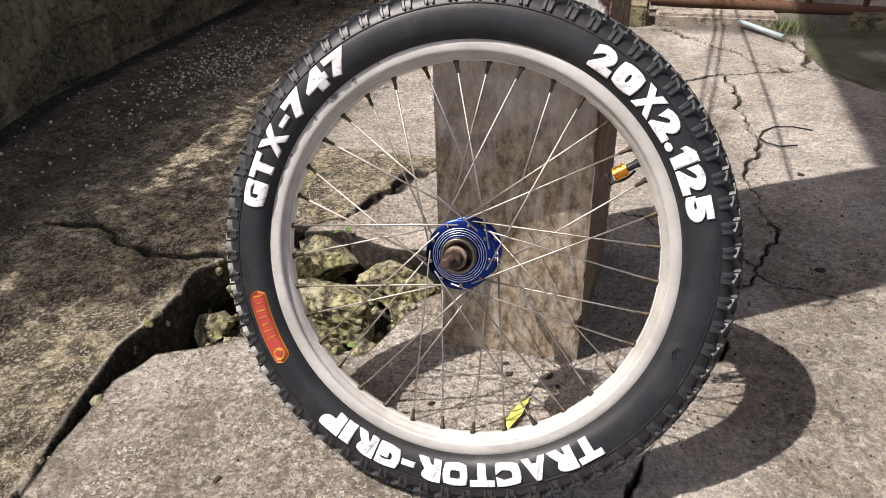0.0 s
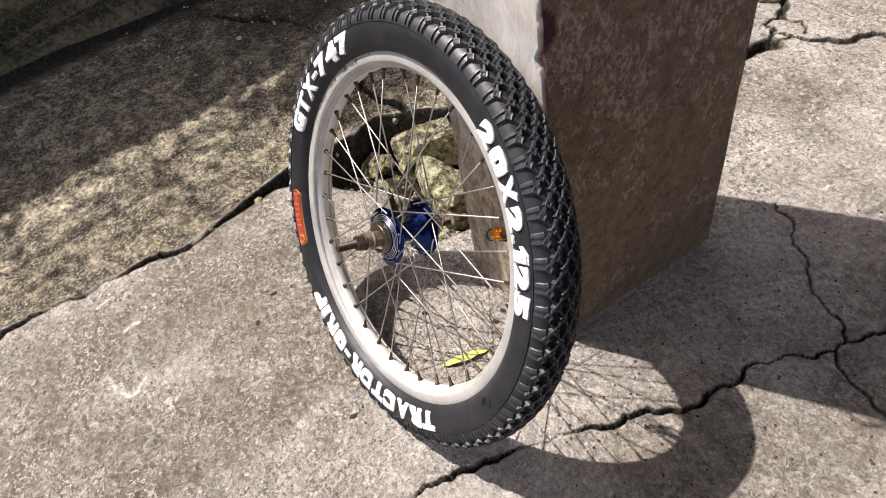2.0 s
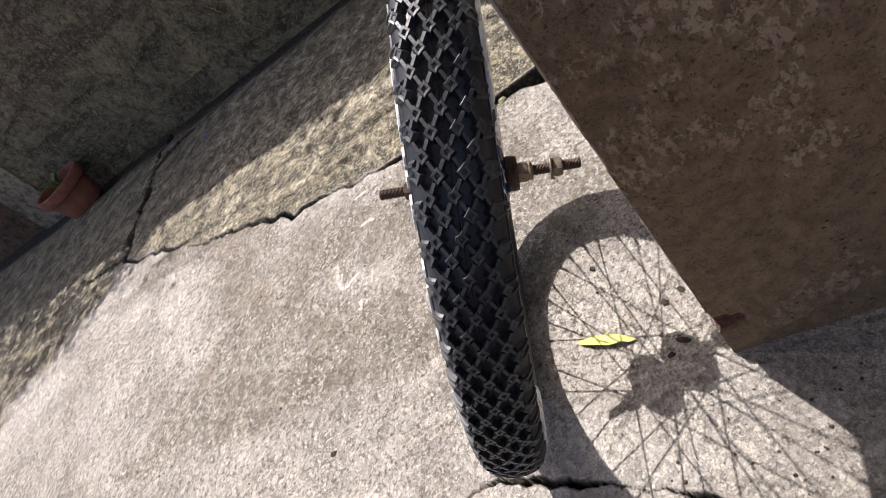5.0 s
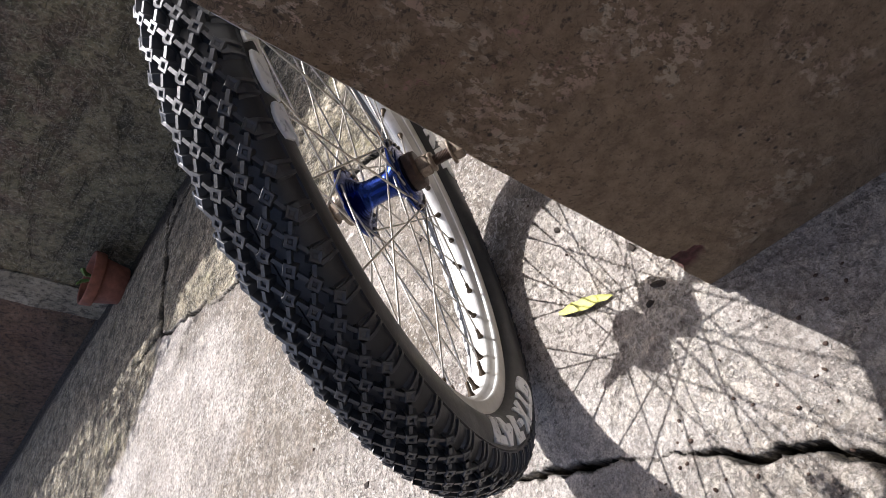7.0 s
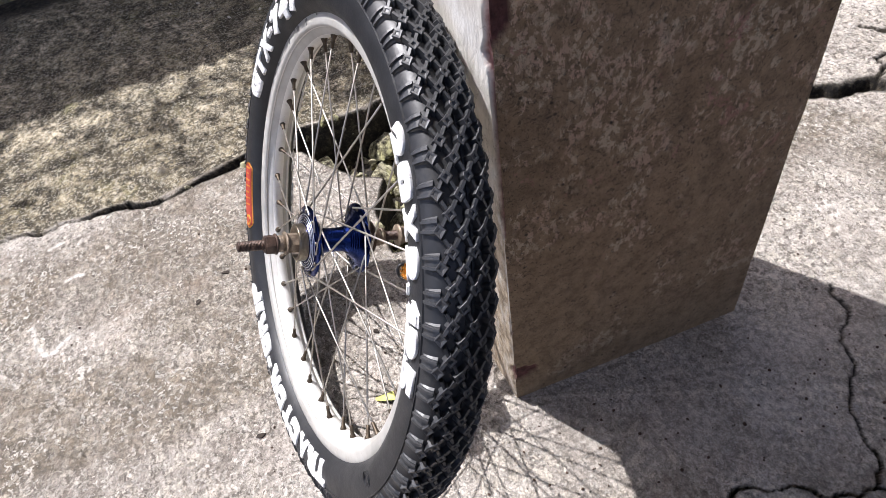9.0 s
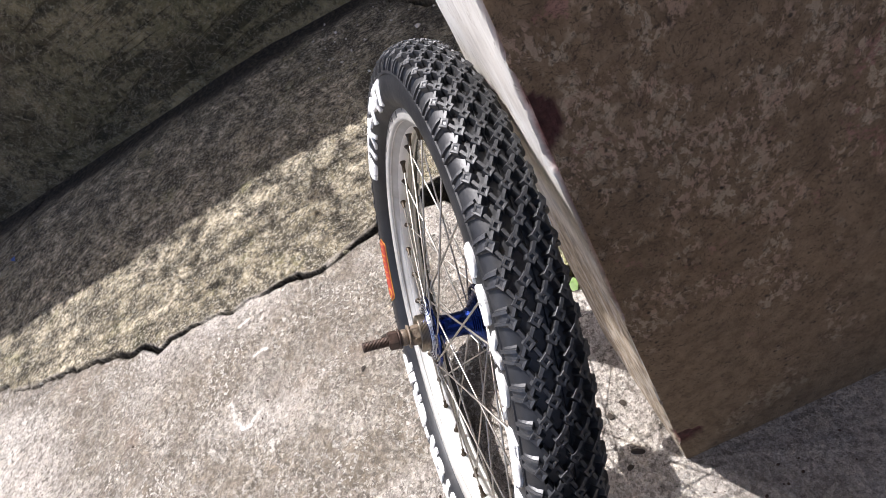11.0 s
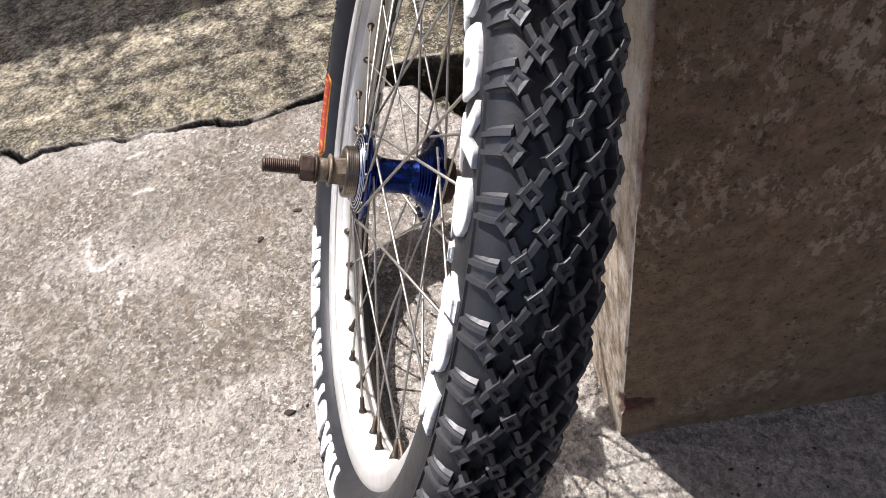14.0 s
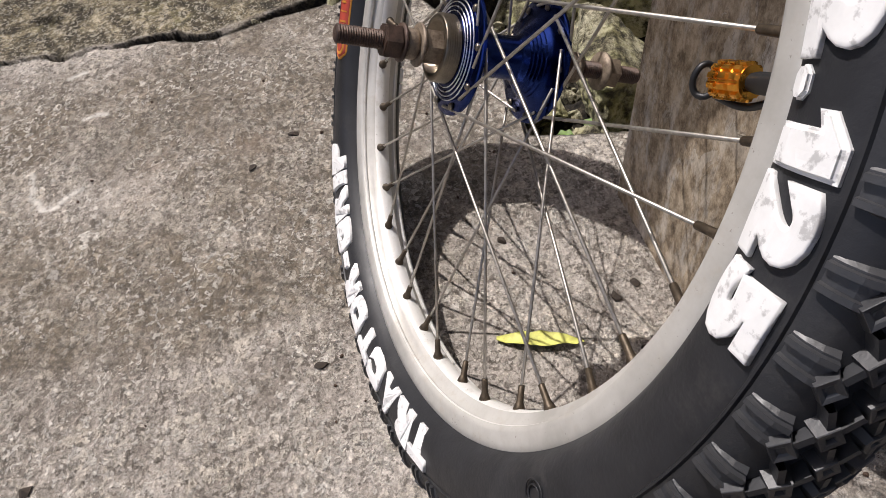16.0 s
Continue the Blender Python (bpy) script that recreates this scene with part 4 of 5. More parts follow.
def build_vine():
    """An unseen vine added for its shade, on thin wires over the wall: posts, wires and one mass of leaves."""
    x = WALL_X - 0.09
    z0, z1 = (-0.80 - x) / RUN, (-0.655 - x) / RUN
    rng = random.Random(41)
    trellis = tagged(new("trellis", None), "unseen wire trellis on the wall, added to carry the shading vine", "trellis", kind="structure")
    trellis.location = (x, 0, WALL_H - 0.05)
    for y in (-5.2, -3.1, 1.9, 3.6):
        put("post", box("trellis_post", (-0.03, y - 0.02, 0), (0.01, y + 0.02, z1 - WALL_H), TIMBER), trellis)
    for z in (z0, (z0 + z1) / 2, z1):
        put("wire", tube("trellis_wire", [(0, -6, z - WALL_H), (0, 0, z - WALL_H - 0.02), (0, 4, z - WALL_H)], 0.003, WIRE, 6), trellis)
    # leaf counts per stretch are set by the shade wanted on the slab
    verts, faces = [], []
    spots = []
    for y0, y1, count in ((-0.90, -0.57, 80), (-0.57, -0.15, 1900), (-0.15, 0.45, 800), (-6.0, 4.0, 700)):
        goal = len(spots) + count
        while len(spots) < goal:
            y, z = rng.uniform(y0, y1), rng.uniform(z0 - 0.26, z1)
            if float(cloud(y, z, 0.18, 3, 131)) > (0.58 if count == 700 else 0.38):
                spots.append((y, z))
    while len(spots) < 7600:
        y = rng.uniform(-3.6, -1.66)
        z = rng.uniform(WALL_H, min(2.6, 1.66 + (-1.86 - y) * 1.15 + rng.gauss(0, 0.05)) if y < -1.66 else WALL_H + 0.1)
        if z > WALL_H and float(cloud(y, z, 0.16, 3, 135)) > 0.40:
            spots.append((y, z))
    for i in range(3600):
        spots.append((rng.uniform(-4, 3), WALL_H + abs(rng.gauss(0, 0.085))))
    for y, z in spots:
        s = rng.uniform(0.009, 0.019)
        m = pose(x + rng.gauss(0, 0.03), y, z, rng.uniform(-70, 70), rng.uniform(-70, 70), rng.uniform(0, 360))
        k = len(verts)
        for px, py, pz in ((-1, 0, 0), (-0.4, 0.62, 0.1), (0.35, 0.55, 0.1), (1, 0, -0.1), (0.35, -0.55, 0.1), (-0.4, -0.62, 0.1)):
            verts.append(m @ Vector((px * s, py * s, pz * s)))
        faces += [(k, k + 1, k + 2, k + 3), (k, k + 3, k + 4, k + 5)]
    vine = new("vine", mesh_of("vine", verts, faces, GREEN))
    tagged(vine, "unseen leafy vine over the boundary wall, added for dappled shade", "vine", kind="stuff")


build_vine()


# ---- the bicycle wheel leaning on the post ----
AXIS = Vector((0.0423, -0.8944, 0.4452)).normalized()
ACROSS = Vector((0, 0, 1)).cross(AXIS).normalized()
UPWARD = AXIS.cross(ACROSS)
HUB_AT = Vector((-0.1155, -0.1255, 0.2359))
WHEEL = Matrix(((ACROSS.x, UPWARD.x, AXIS.x, HUB_AT.x), (ACROSS.y, UPWARD.y, AXIS.y, HUB_AT.y), (ACROSS.z, UPWARD.z, AXIS.z, HUB_AT.z), (0, 0, 0, 1)))
FOOT = Vector((HUB_AT.x - UPWARD.x * 0.26, HUB_AT.y - UPWARD.y * 0.26, 0.0))
wheel = tagged(new("bicycle_wheel", None), "twenty inch bicycle wheel with knobbly black tyre leaning on the post", "bicycle wheel")
wheel.location = FOOT
SEAT = Matrix.Translation(-FOOT) @ WHEEL @ Matrix.Diagonal((1.0076, 1.0076, 1.0076, 1.0))

# tyre casing: half profile from the bead out to the crown, as radius and z
HALF = [(0.2050, 0.0115), (0.2075, 0.0135), (0.2092, 0.0165), (0.2130, 0.0218), (0.2190, 0.0254), (0.2260, 0.0267), (0.2330, 0.0268), (0.2368, 0.0264), (0.2390, 0.0258), (0.2395, 0.0266), (0.2404, 0.0265), (0.2409, 0.0254), (0.2450, 0.0244), (0.2495, 0.0220), (0.2535, 0.0178), (0.2562, 0.0115), (0.2577, 0.0055)]
CROWN = (0.2582, 0.0)
PROFILE = HALF + [CROWN] + [(r, -z) for r, z in reversed(HALF)]
tyre = put("tyre", lathe("tyre", PROFILE + [(0.2040, -0.0105), (0.2040, 0.0105)], RUBBER, 220, True), wheel, SEAT, "black rubber tyre with knobbly tread and raised white lettering")
tyre.data.materials.append(CASING)
tyre.data.polygons.foreach_set("material_index", [1 if math.hypot(p.center.x, p.center.y) > 0.2407 else 0 for p in tyre.data.polygons])
tyre.data.set_sharp_from_angle(angle=radians(38))

ARC = [CROWN] + list(reversed([p for p in HALF if p[0] < 0.2385 or p[0] > 0.2406]))
LENS = [0.0]
for (r1, z1), (r2, z2) in zip(ARC, ARC[1:]):
    LENS.append(LENS[-1] + math.hypot(r2 - r1, z2 - z1))


def on_casing(s):
    """Radius, z and outward slope of the casing at the arc length s from the crown."""
    a = abs(s)
    r, z = np.interp(a, LENS, [p[0] for p in ARC]), np.interp(a, LENS, [p[1] for p in ARC])
    r2, z2 = np.interp(a + 0.003, LENS, [p[0] for p in ARC]), np.interp(a + 0.003, LENS, [p[1] for p in ARC])
    r1, z1 = np.interp(max(0.0, a - 0.003), LENS, [p[0] for p in ARC]), np.interp(max(0.0, a - 0.003), LENS, [p[1] for p in ARC])
    if a < 0.003:
        r1, z1 = r2, -z2
    t = Vector((r2 - r1, z2 - z1)).normalized()
    sign = -1.0 if s < 0 else 1.0
    return r, z * sign, Vector((t.y, -t.x * sign)), Vector((t.x, t.y * sign))


def casing_frame(s, angle):
    r, z, nrm, tan = on_casing(s)
    ca, sa = math.cos(angle), math.sin(angle)
    N = Vector((nrm.x * ca, nrm.x * sa, nrm.y))
    if s == 0:
        N = Vector((ca, sa, 0))
    X = Vector((-sa, ca, 0))
    Yv = N.cross(X)
    o = Vector((r * ca, r * sa, z))
    return Matrix(((X.x, Yv.x, N.x, o.x), (X.y, Yv.y, N.y, o.y), (X.z, Yv.z, N.z, o.z), (0, 0, 0, 1)))


def knob_mesh(name, outline, bars, hollow):
    """A knob with the given outline, hollow or with a shallow dent, and thin webs to its neighbours."""
    verts, faces = [], []
    n = len(outline)

    def loop(k, z, tilt=0.0):
        start = len(verts)
        for x, y in outline:
            verts.append((x * k, y * k, z + tilt * x))
        return start

    levels = [(1.26, -0.0010), (1.06, 0.0038), (1.0, 0.0054), (0.93, 0.0057)]
    levels += [(0.46, 0.0056), (0.38, 0.0052), (0.30, 0.0044)] if hollow else [(0.55, 0.0053), (0.35, 0.0046)]
    rings = [loop(k, z, 0.05 if z > 0.003 else 0.0) for k, z in levels]
    for a, b in zip(rings, rings[1:]):
        for k in range(n):
            faces.append((a + k, a + (k + 1) % n, b + (k + 1) % n, b + k))
    faces.append(tuple(rings[-1] + k for k in range(n)))
    for sx, sy in bars:
        d = Vector((0.0121 * sx, COLUMN * sy, 0))
        u = d.normalized()
        w = Vector((-u.y, u.x, 0)) * 0.0015
        a, b = u * 0.0036, d - u * 0.0036
        k = len(verts)
        for p in (a, b):
            for q, z in ((w, -0.001), (w * 0.7, 0.0050), (-w * 0.7, 0.0050), (-w, -0.001)):
                verts.append(p + q + Vector((0, 0, z)))
        faces += [(k, k + 1, k + 5, k + 4), (k + 1, k + 2, k + 6, k + 5), (k + 2, k + 3, k + 7, k + 6)]
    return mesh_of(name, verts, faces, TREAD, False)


def lug_mesh(side):
    """A shoulder lug at angle zero: a low pad, two ribs that rise from the sidewall ridge and a rough end block."""
    verts, faces = [], []

    def strip(s0, s1, a, b, h0, h1, steps=6, bow=0.0):
        """A bar from the arc length s0 to s1, its sides given as (x at s0, x at s1)."""
        k = len(verts)
        for i in range(steps + 1):
            t = i / steps
            r, z, nrm, _ = on_casing(side * (s0 + (s1 - s0) * t))
            h = h0 + (h1 - h0) * t + bow * 4 * t * (1 - t)
            x0, x1 = a[0] + (a[1] - a[0]) * t, b[0] + (b[1] - b[0]) * t
            mid, half = (x0 + x1) / 2, (x1 - x0) / 2 * 0.72
            for x, up in ((x0, -0.0010), (mid - half, h), (mid + half, h), (x1, -0.0010)):
                verts.append((r + nrm.x * up, x + (0.004 if side > 0 else 0.0), z + nrm.y * up))
        for i in range(steps):
            for q in range(3):
                at = k + 4 * i + q
                faces.append((at, at + 1, at + 5, at + 4))
        faces.append((k, k + 1, k + 2, k + 3))
        e = k + 4 * steps
        faces.append((e + 3, e + 2, e + 1, e))

    strip(0.0205, 0.0325, (-0.0078, -0.0062), (0.0064, 0.0058), 0.0018, 0.0003, 6, 0.0002)
    strip(0.0200, 0.0326, (-0.0058, -0.0050), (-0.0030, -0.0024), 0.0036, 0.0023)
    strip(0.0204, 0.0326, (0.0012, 0.0010), (0.0040, 0.0036), 0.0036, 0.0023)
    end = knob_mesh("shoulder_lug", HOLLOW[0], [(1, -side)], False)
    m, k = casing_frame(side * 0.0193, 0.0), len(verts)
    verts += [tuple(m @ Vector((v.co.x, v.co.y, v.co.z * 0.74))) for v in end.vertices]
    faces += [tuple(k + i for i in f.vertices) for f in end.polygons]
    bpy.data.meshes.remove(end)
    return mesh_of("shoulder_lug", verts, faces, TREAD, False)


PITCH = 68
COLUMN = 0.0065
HOLLOW = [[(0.0050, 0.0004), (-0.0002, 0.0042), (-0.0052, -0.0003), (0.0004, -0.0043)], [(0.0052, -0.0008), (0.0006, 0.0040), (-0.0049, 0.0006), (-0.0006, -0.0042)]]
CHEWED = [(0.0050, -0.0012), (0.0027, 0.0009), (0.0022, 0.0031), (-0.0004, 0.0036), (-0.0030, 0.0022), (-0.0050, -0.0004), (-0.0024, -0.0017), (-0.0004, -0.0043), (0.0022, -0.0024)]
WEBS = [(1, 1), (1, -1)]
hollows = [knob_mesh("tread_knob", o, WEBS, True) for o in HOLLOW]
chewed = knob_mesh("tread_knob", CHEWED, WEBS, True)
lugs = {1: lug_mesh(1), -1: lug_mesh(-1)}
for i in range(PITCH):
    for c in range(-2, 3):
        a = 2 * math.pi * (i + 0.38 + (0.5 if c % 2 else 0.0)) / PITCH
        put("tread_knob", hollows[(i * 3 + c * 5 + i * i // 7) % 2] if c else chewed, tyre, casing_frame(c * COLUMN, a))
    for side in (1, -1):
        a = 2 * math.pi * (i + (0.96 if side > 0 else 0.88)) / PITCH
        put("shoulder_lug", lugs[side], tyre, Matrix.Rotation(a, 4, "Z"))
put("mould_line", lathe("mould_line", [(0.2578, -0.0004), (0.2595, -0.0002), (0.2595, 0.0002), (0.2578, 0.0004)], RUBBER, 160, True), tyre)


def side_z(r):
    return float(np.interp(r, [p[0] for p in HALF[:8]], [p[1] for p in HALF[:8]]))


BLOCKS = {
    "1": [(0.30, 0.0), (0.95, 0.0), (0.95, 1.0), (0.48, 1.0), (0.05, 0.74), (0.05, 0.52), (0.30, 0.60)],
    "I": [(0.0, 0.0), (1.0, 0.0), (1.0, 1.0), (0.0, 1.0)],
    "-": [(0.0, 0.0), (1.0, 0.0), (1.0, 1.0), (0.0, 1.0)],
    ".": [(0.25, 0.0), (0.75, 0.0), (1.0, 0.3), (1.0, 0.7), (0.75, 1.0), (0.25, 1.0), (0.0, 0.7), (0.0, 0.3)],
}


def glyph(ch):
    """One fat raised letter, its outline scaled into a unit box."""
    if ch in BLOCKS:
        bm = bmesh.new()
        f = bm.faces.new([bm.verts.new((x, y, 0)) for x, y in BLOCKS[ch]])
        up = bmesh.ops.extrude_face_region(bm, geom=[f])
        for v in [g for g in up["geom"] if isinstance(g, bmesh.types.BMVert)]:
            v.co.z += 0.16
        top = [e for e in bm.edges if e.verts[0].co.z > 0.1 and e.verts[1].co.z > 0.1]
        bmesh.ops.bevel(bm, geom=top, offset=0.075, segments=3, affect="EDGES")
        bmesh.ops.triangulate(bm, faces=bm.faces)
        bmesh.ops.subdivide_edges(bm, edges=bm.edges, cuts=3, use_grid_fill=True)
        bmesh.ops.recalc_face_normals(bm, faces=bm.faces)
        me = bpy.data.meshes.new("glyph")
        bm.to_mesh(me)
        bm.free()
        return me
    cu = bpy.data.curves.new("glyph", "FONT")
    cu.body, cu.offset, cu.extrude, cu.bevel_depth, cu.bevel_resolution, cu.resolution_u = ch, 0.050, 0.05, 0.034, 3, 4
    ob = new("glyph", cu)
    dg = bpy.context.evaluated_depsgraph_get()
    dg.update()
    me = bpy.data.meshes.new_from_object(ob.evaluated_get(dg))
    bpy.data.objects.remove(ob)
    bpy.data.curves.remove(cu)
    return me


def lettering(text, widths, start, end, side, r0=0.2146, r1=0.2376):
    """Letters round the sidewall, heads outward, from one angle to the other."""
    total = sum(widths)
    at = 0.0
    for ch, w in zip(text, widths):
        me = glyph(ch)
        n = len(me.vertices)
        co = np.empty(n * 3)
        me.vertices.foreach_get("co", co)
        co = co.reshape(-1, 3)
        lo, hi = co.min(0), co.max(0)
        u = (co[:, 0] - lo[0]) / (hi[0] - lo[0])
        v = (co[:, 1] - lo[1]) / (hi[1] - lo[1])
        h = (co[:, 2] - lo[2]) / (hi[2] - lo[2])
        if ch in "O0CGPRD":
            a, c = 2 * u - 1, 2 * v - 1
            big = np.maximum(np.maximum(np.abs(a), np.abs(c)), 1e-6)
            push = 1 + 0.55 * (np.hypot(a, c) / big - 1)
            u, v = np.clip(a * push, -1, 1) / 2 + 0.5, np.clip(c * push, -1, 1) / 2 + 0.5
        if ch == "-":
            v = 0.36 + 0.24 * v
        if ch == ".":
            v = 0.02 + 0.26 * v
        gap = 0.04 * w
        ang = np.radians(start + (end - start) * (at + gap + u * (w - 2 * gap)) / total)
        r = r0 + v * (r1 - r0)
        z = np.array([side_z(q) for q in r]) - 0.0006 + h * 0.0029
        out = np.stack([r * np.cos(ang), r * np.sin(ang), side * z], 1)
        me.vertices.foreach_set("co", out.reshape(-1))
        me.materials.clear()
        me.materials.append(LETTER)
        if side < 0:
            me.flip_normals()
        me.update()
        me.name = "letter"
        put("letter", me, tyre, None, "raised white letter")
        at += w


lettering("GTX-747", (1.05, 1.0, 1.1, 0.55, 1.0, 1.1, 1.0), 172.9, 123.9, 1)
lettering("20X2.125", (1.1, 1.2, 1.1, 1.1, 0.42, 0.75, 1.1, 1.1), 61.2, 13.1, 1)
lettering("TRACTOR-GRIP", (1.0, 1.05, 1.05, 1.05, 1.0, 1.05, 1.05, 0.6, 1.05, 1.05, 0.5, 1.0), -48.2, -126.4, 1)
lettering("GTX-747", (1.05, 1.0, 1.1, 0.55, 1.0, 1.1, 1.0), -60.0, -11.0, -1)
lettering("20X2.125", (1.1, 1.2, 1.1, 1.1, 0.42, 0.75, 1.1, 1.1), 50.3, 98.3, -1)
lettering("TRACTOR-GRIP", (1.0, 1.05, 1.05, 1.05, 1.0, 1.05, 1.05, 0.6, 1.05, 1.05, 0.5, 1.0), 148.0, 227.0, -1)


def arc_patch(name, a0, a1, r0, r1, lift, mat, rounded=0.0, side=1, steps=24):
    """A thin patch that follows the sidewall, with rounded ends."""
    verts, faces = [], []
    for i in range(steps + 1):
        t = i / steps
        a = radians(a0 + (a1 - a0) * t)
        arc = (r0 + r1) / 2 * abs(radians(a1 - a0))
        d = min(t, 1 - t) * arc
        half = (r1 - r0) / 2
        k = 1.0 if d > half * rounded or not rounded else math.sqrt(max(0.02, 1 - (1 - d / (half * rounded)) ** 2))
        for q in (-1, -0.4, 0.4, 1):
            r = (r0 + r1) / 2 + half * k * q
            verts.append((r * math.cos(a), r * math.sin(a), side * (side_z(r) + lift)))
    for i in range(steps):
        for k in range(3):
            a = 4 * i + k
            faces.append((a, a + 1, a + 5, a + 4))
    n = len(verts)
    verts += [(x, y, z - side * lift * 1.5) for x, y, z in verts]
    for i in range(steps):
        for k in (0, 3):
            a = 4 * i + k
            faces.append((a, a + 4, n + a + 4, n + a))
    for i in (0, steps):
        for k in range(3):
            a = 4 * i + k
            faces.append((a, a + 1, n + a + 1, n + a))
    return mesh_of(name, verts, faces, mat)


put("decal", arc_patch("decal", -164.6, -143.6, 0.2164, 0.2340, 0.0009, DECAL_GOLD, 0.8), tyre, None, "orange decal with red field and gold edge")
put("decal_field", arc_patch("decal_field", -164.1, -144.1, 0.2173, 0.2331, 0.0013, DECAL_RED, 0.5), tyre)
for k, (w, q) in enumerate(((0.45, 0), (0.3, 1), (0.5, 0), (0.35, 0), (0.5, 1), (0.3, 0), (0.4, 0))):
    a = -163.2 + 1.95 * k
    put("decal_bar", arc_patch("decal_bar", a, a + w, 0.2195 + 0.002 * q, 0.2308 - 0.002 * q, 0.0017, DECAL_GOLD, 0, 1, 4), tyre)
put("decal_ring", arc_patch("decal_ring", -148.0, -144.6, 0.2190, 0.2314, 0.0016, DECAL_GOLD, 1.0), tyre)
put("decal_disc", arc_patch("decal_disc", -147.3, -145.3, 0.2207, 0.2297, 0.0019, DECAL_RED, 1.0, 1, 10), tyre)


def emblem():
    """A moulded ring emblem in bare rubber on the sidewall."""
    a, r = radians(-18.7), 0.2260
    c = Vector((r * math.cos(a), r * math.sin(a), side_z(r) + 0.0002))
    X, Yv = Vector((-math.sin(a), math.cos(a), 0)), Vector((math.cos(a), math.sin(a), 0))
    for rad in (0.0066, 0.0042):
        pts = [c + X * rad * math.cos(2 * math.pi * k / 28) + Yv * rad * math.sin(2 * math.pi * k / 28) for k in range(28)]
        put("moulded_ring", tube("moulded_ring", pts, 0.00045, RUBBER, 6, True), tyre)


emblem()

# rim: hollow section with a stepped well
RIM_PROFILE = [(0.2092, 0.0142), (0.2098, 0.0148), (0.2092, 0.0154), (0.2050, 0.0156), (0.1998, 0.0153), (0.1978, 0.0146), (0.1968, 0.0132), (0.1966, 0.0118), (0.1970, 0.0108), (0.1964, 0.0098), (0.1940, 0.0078), (0.1912, 0.0056), (0.1904, 0.0)]
RIM_PROFILE = RIM_PROFILE + [(r, -z) for r, z in reversed(RIM_PROFILE[:-1])]
rim = put("rim", lathe("rim", RIM_PROFILE + [(0.2040, -0.0120), (0.2035, 0.0), (0.2040, 0.0120)], RIM, 180, True), wheel, SEAT, "white painted alloy rim with chipped edge")
rim.data.materials.append(RIM_SIDE)
rim.data.polygons.foreach_set("material_index", [1 if abs(p.normal.z) > 0.35 and abs(p.center.z) > 0.0050 else 0 for p in rim.data.polygons])
rim.data.set_sharp_from_angle(angle=radians(50))


def chip_mesh(a0, a1, r0, r1, seed):
    rng = random.Random(seed)
    pts = []
    for k in range(11):
        q = 2 * math.pi * k / 11
        a = radians((a0 + a1) / 2 + (a1 - a0) / 2 * math.cos(q) * rng.uniform(0.6, 1.1))
        r = (r0 + r1) / 2 + (r1 - r0) / 2 * math.sin(q) * rng.uniform(0.6, 1.1)
        pts.append((r * math.cos(a), r * math.sin(a), 0.01585))
    pts += [(x, y, 0.0150) for x, y, z in pts]
    return mesh_of("paint_chip", pts, [tuple(range(11))] + [(k, (k + 1) % 11, 11 + (k + 1) % 11, 11 + k) for k in range(11)], CHIPPED, False)


for k, (a, w, r0, r1) in enumerate(((126.0, 1.6, 0.2015, 0.2085), (133.0, 2.6, 0.2030, 0.2088), (136.5, 0.9, 0.2058, 0.2085), (142.0, 1.3, 0.2020, 0.2085), (155.0, 1.4, 0.2045, 0.2082), (159.5, 1.2, 0.2060, 0.2085), (118.0, 0.7, 0.2060, 0.2085))):
    put("paint_chip", chip_mesh(a, a + w, r0, r1, k), rim)

# hub shell, thread, bearings and nuts along the axle
hub = put("hub", lathe("hub", [
    (0.0150, 0.0296), (0.0192, 0.0296), (0.0196, 0.0282), (0.0204, 0.0280), (0.0209, 0.0290), (0.0214, 0.0290), (0.0219, 0.0276), (0.0226, 0.0274), (0.0231, 0.0284), (0.0236, 0.0284), (0.0241, 0.0270), (0.0248, 0.0268), (0.0253, 0.0277), (0.0258, 0.0277), (0.0263, 0.0264), (0.0272, 0.0262),
    (0.0330, 0.0262), (0.0345, 0.0254), (0.0345, 0.0240), (0.0330, 0.0232), (0.0235, 0.0228), (0.0205, 0.0218), (0.0208, 0.0210), (0.0188, 0.0204), (0.0190, 0.0196), (0.0170, 0.0188), (0.0172, 0.0180), (0.0154, 0.0170), (0.0155, 0.0162), (0.0138, 0.0150), (0.0126, 0.0120), (0.0119, 0.0080), (0.0117, 0.0),
    (0.0119, -0.0080), (0.0126, -0.0110), (0.0138, -0.0128), (0.0140, -0.0134), (0.0152, -0.0142), (0.0154, -0.0150), (0.0168, -0.0158), (0.0170, -0.0166), (0.0184, -0.0174), (0.0186, -0.0182), (0.0202, -0.0192), (0.0204, -0.0200), (0.0225, -0.0214), (0.0245, -0.0226), (0.0330, -0.0232),
    (0.0345, -0.0240), (0.0345, -0.0254), (0.0330, -0.0262), (0.0262, -0.0264), (0.0258, -0.0272), (0.0240, -0.0274), (0.0236, -0.0282), (0.0205, -0.0290), (0.0150, -0.0292)], BLUE, 64), wheel, SEAT, "blue anodised hub shell with grooved flanges")
hub.data.set_sharp_from_angle(angle=radians(35))
# thin bright rings added in the grooves to stand for sun glints
for r, z in ((0.0199, 0.0290), (0.0222, 0.0288), (0.0244, 0.0282), (0.0266, 0.0275)):
    pts = [(r * math.cos(2 * math.pi * k / 64), r * math.sin(2 * math.pi * k / 64), z) for k in range(64)]
    put("glint_ring", tube("glint_ring", pts, 0.00042, GLINT, 6, True), hub, None, "bright metal ring added as the glint of a hub groove")
ridges = [(0.0140, 0.0290), (0.0172, 0.0290)]
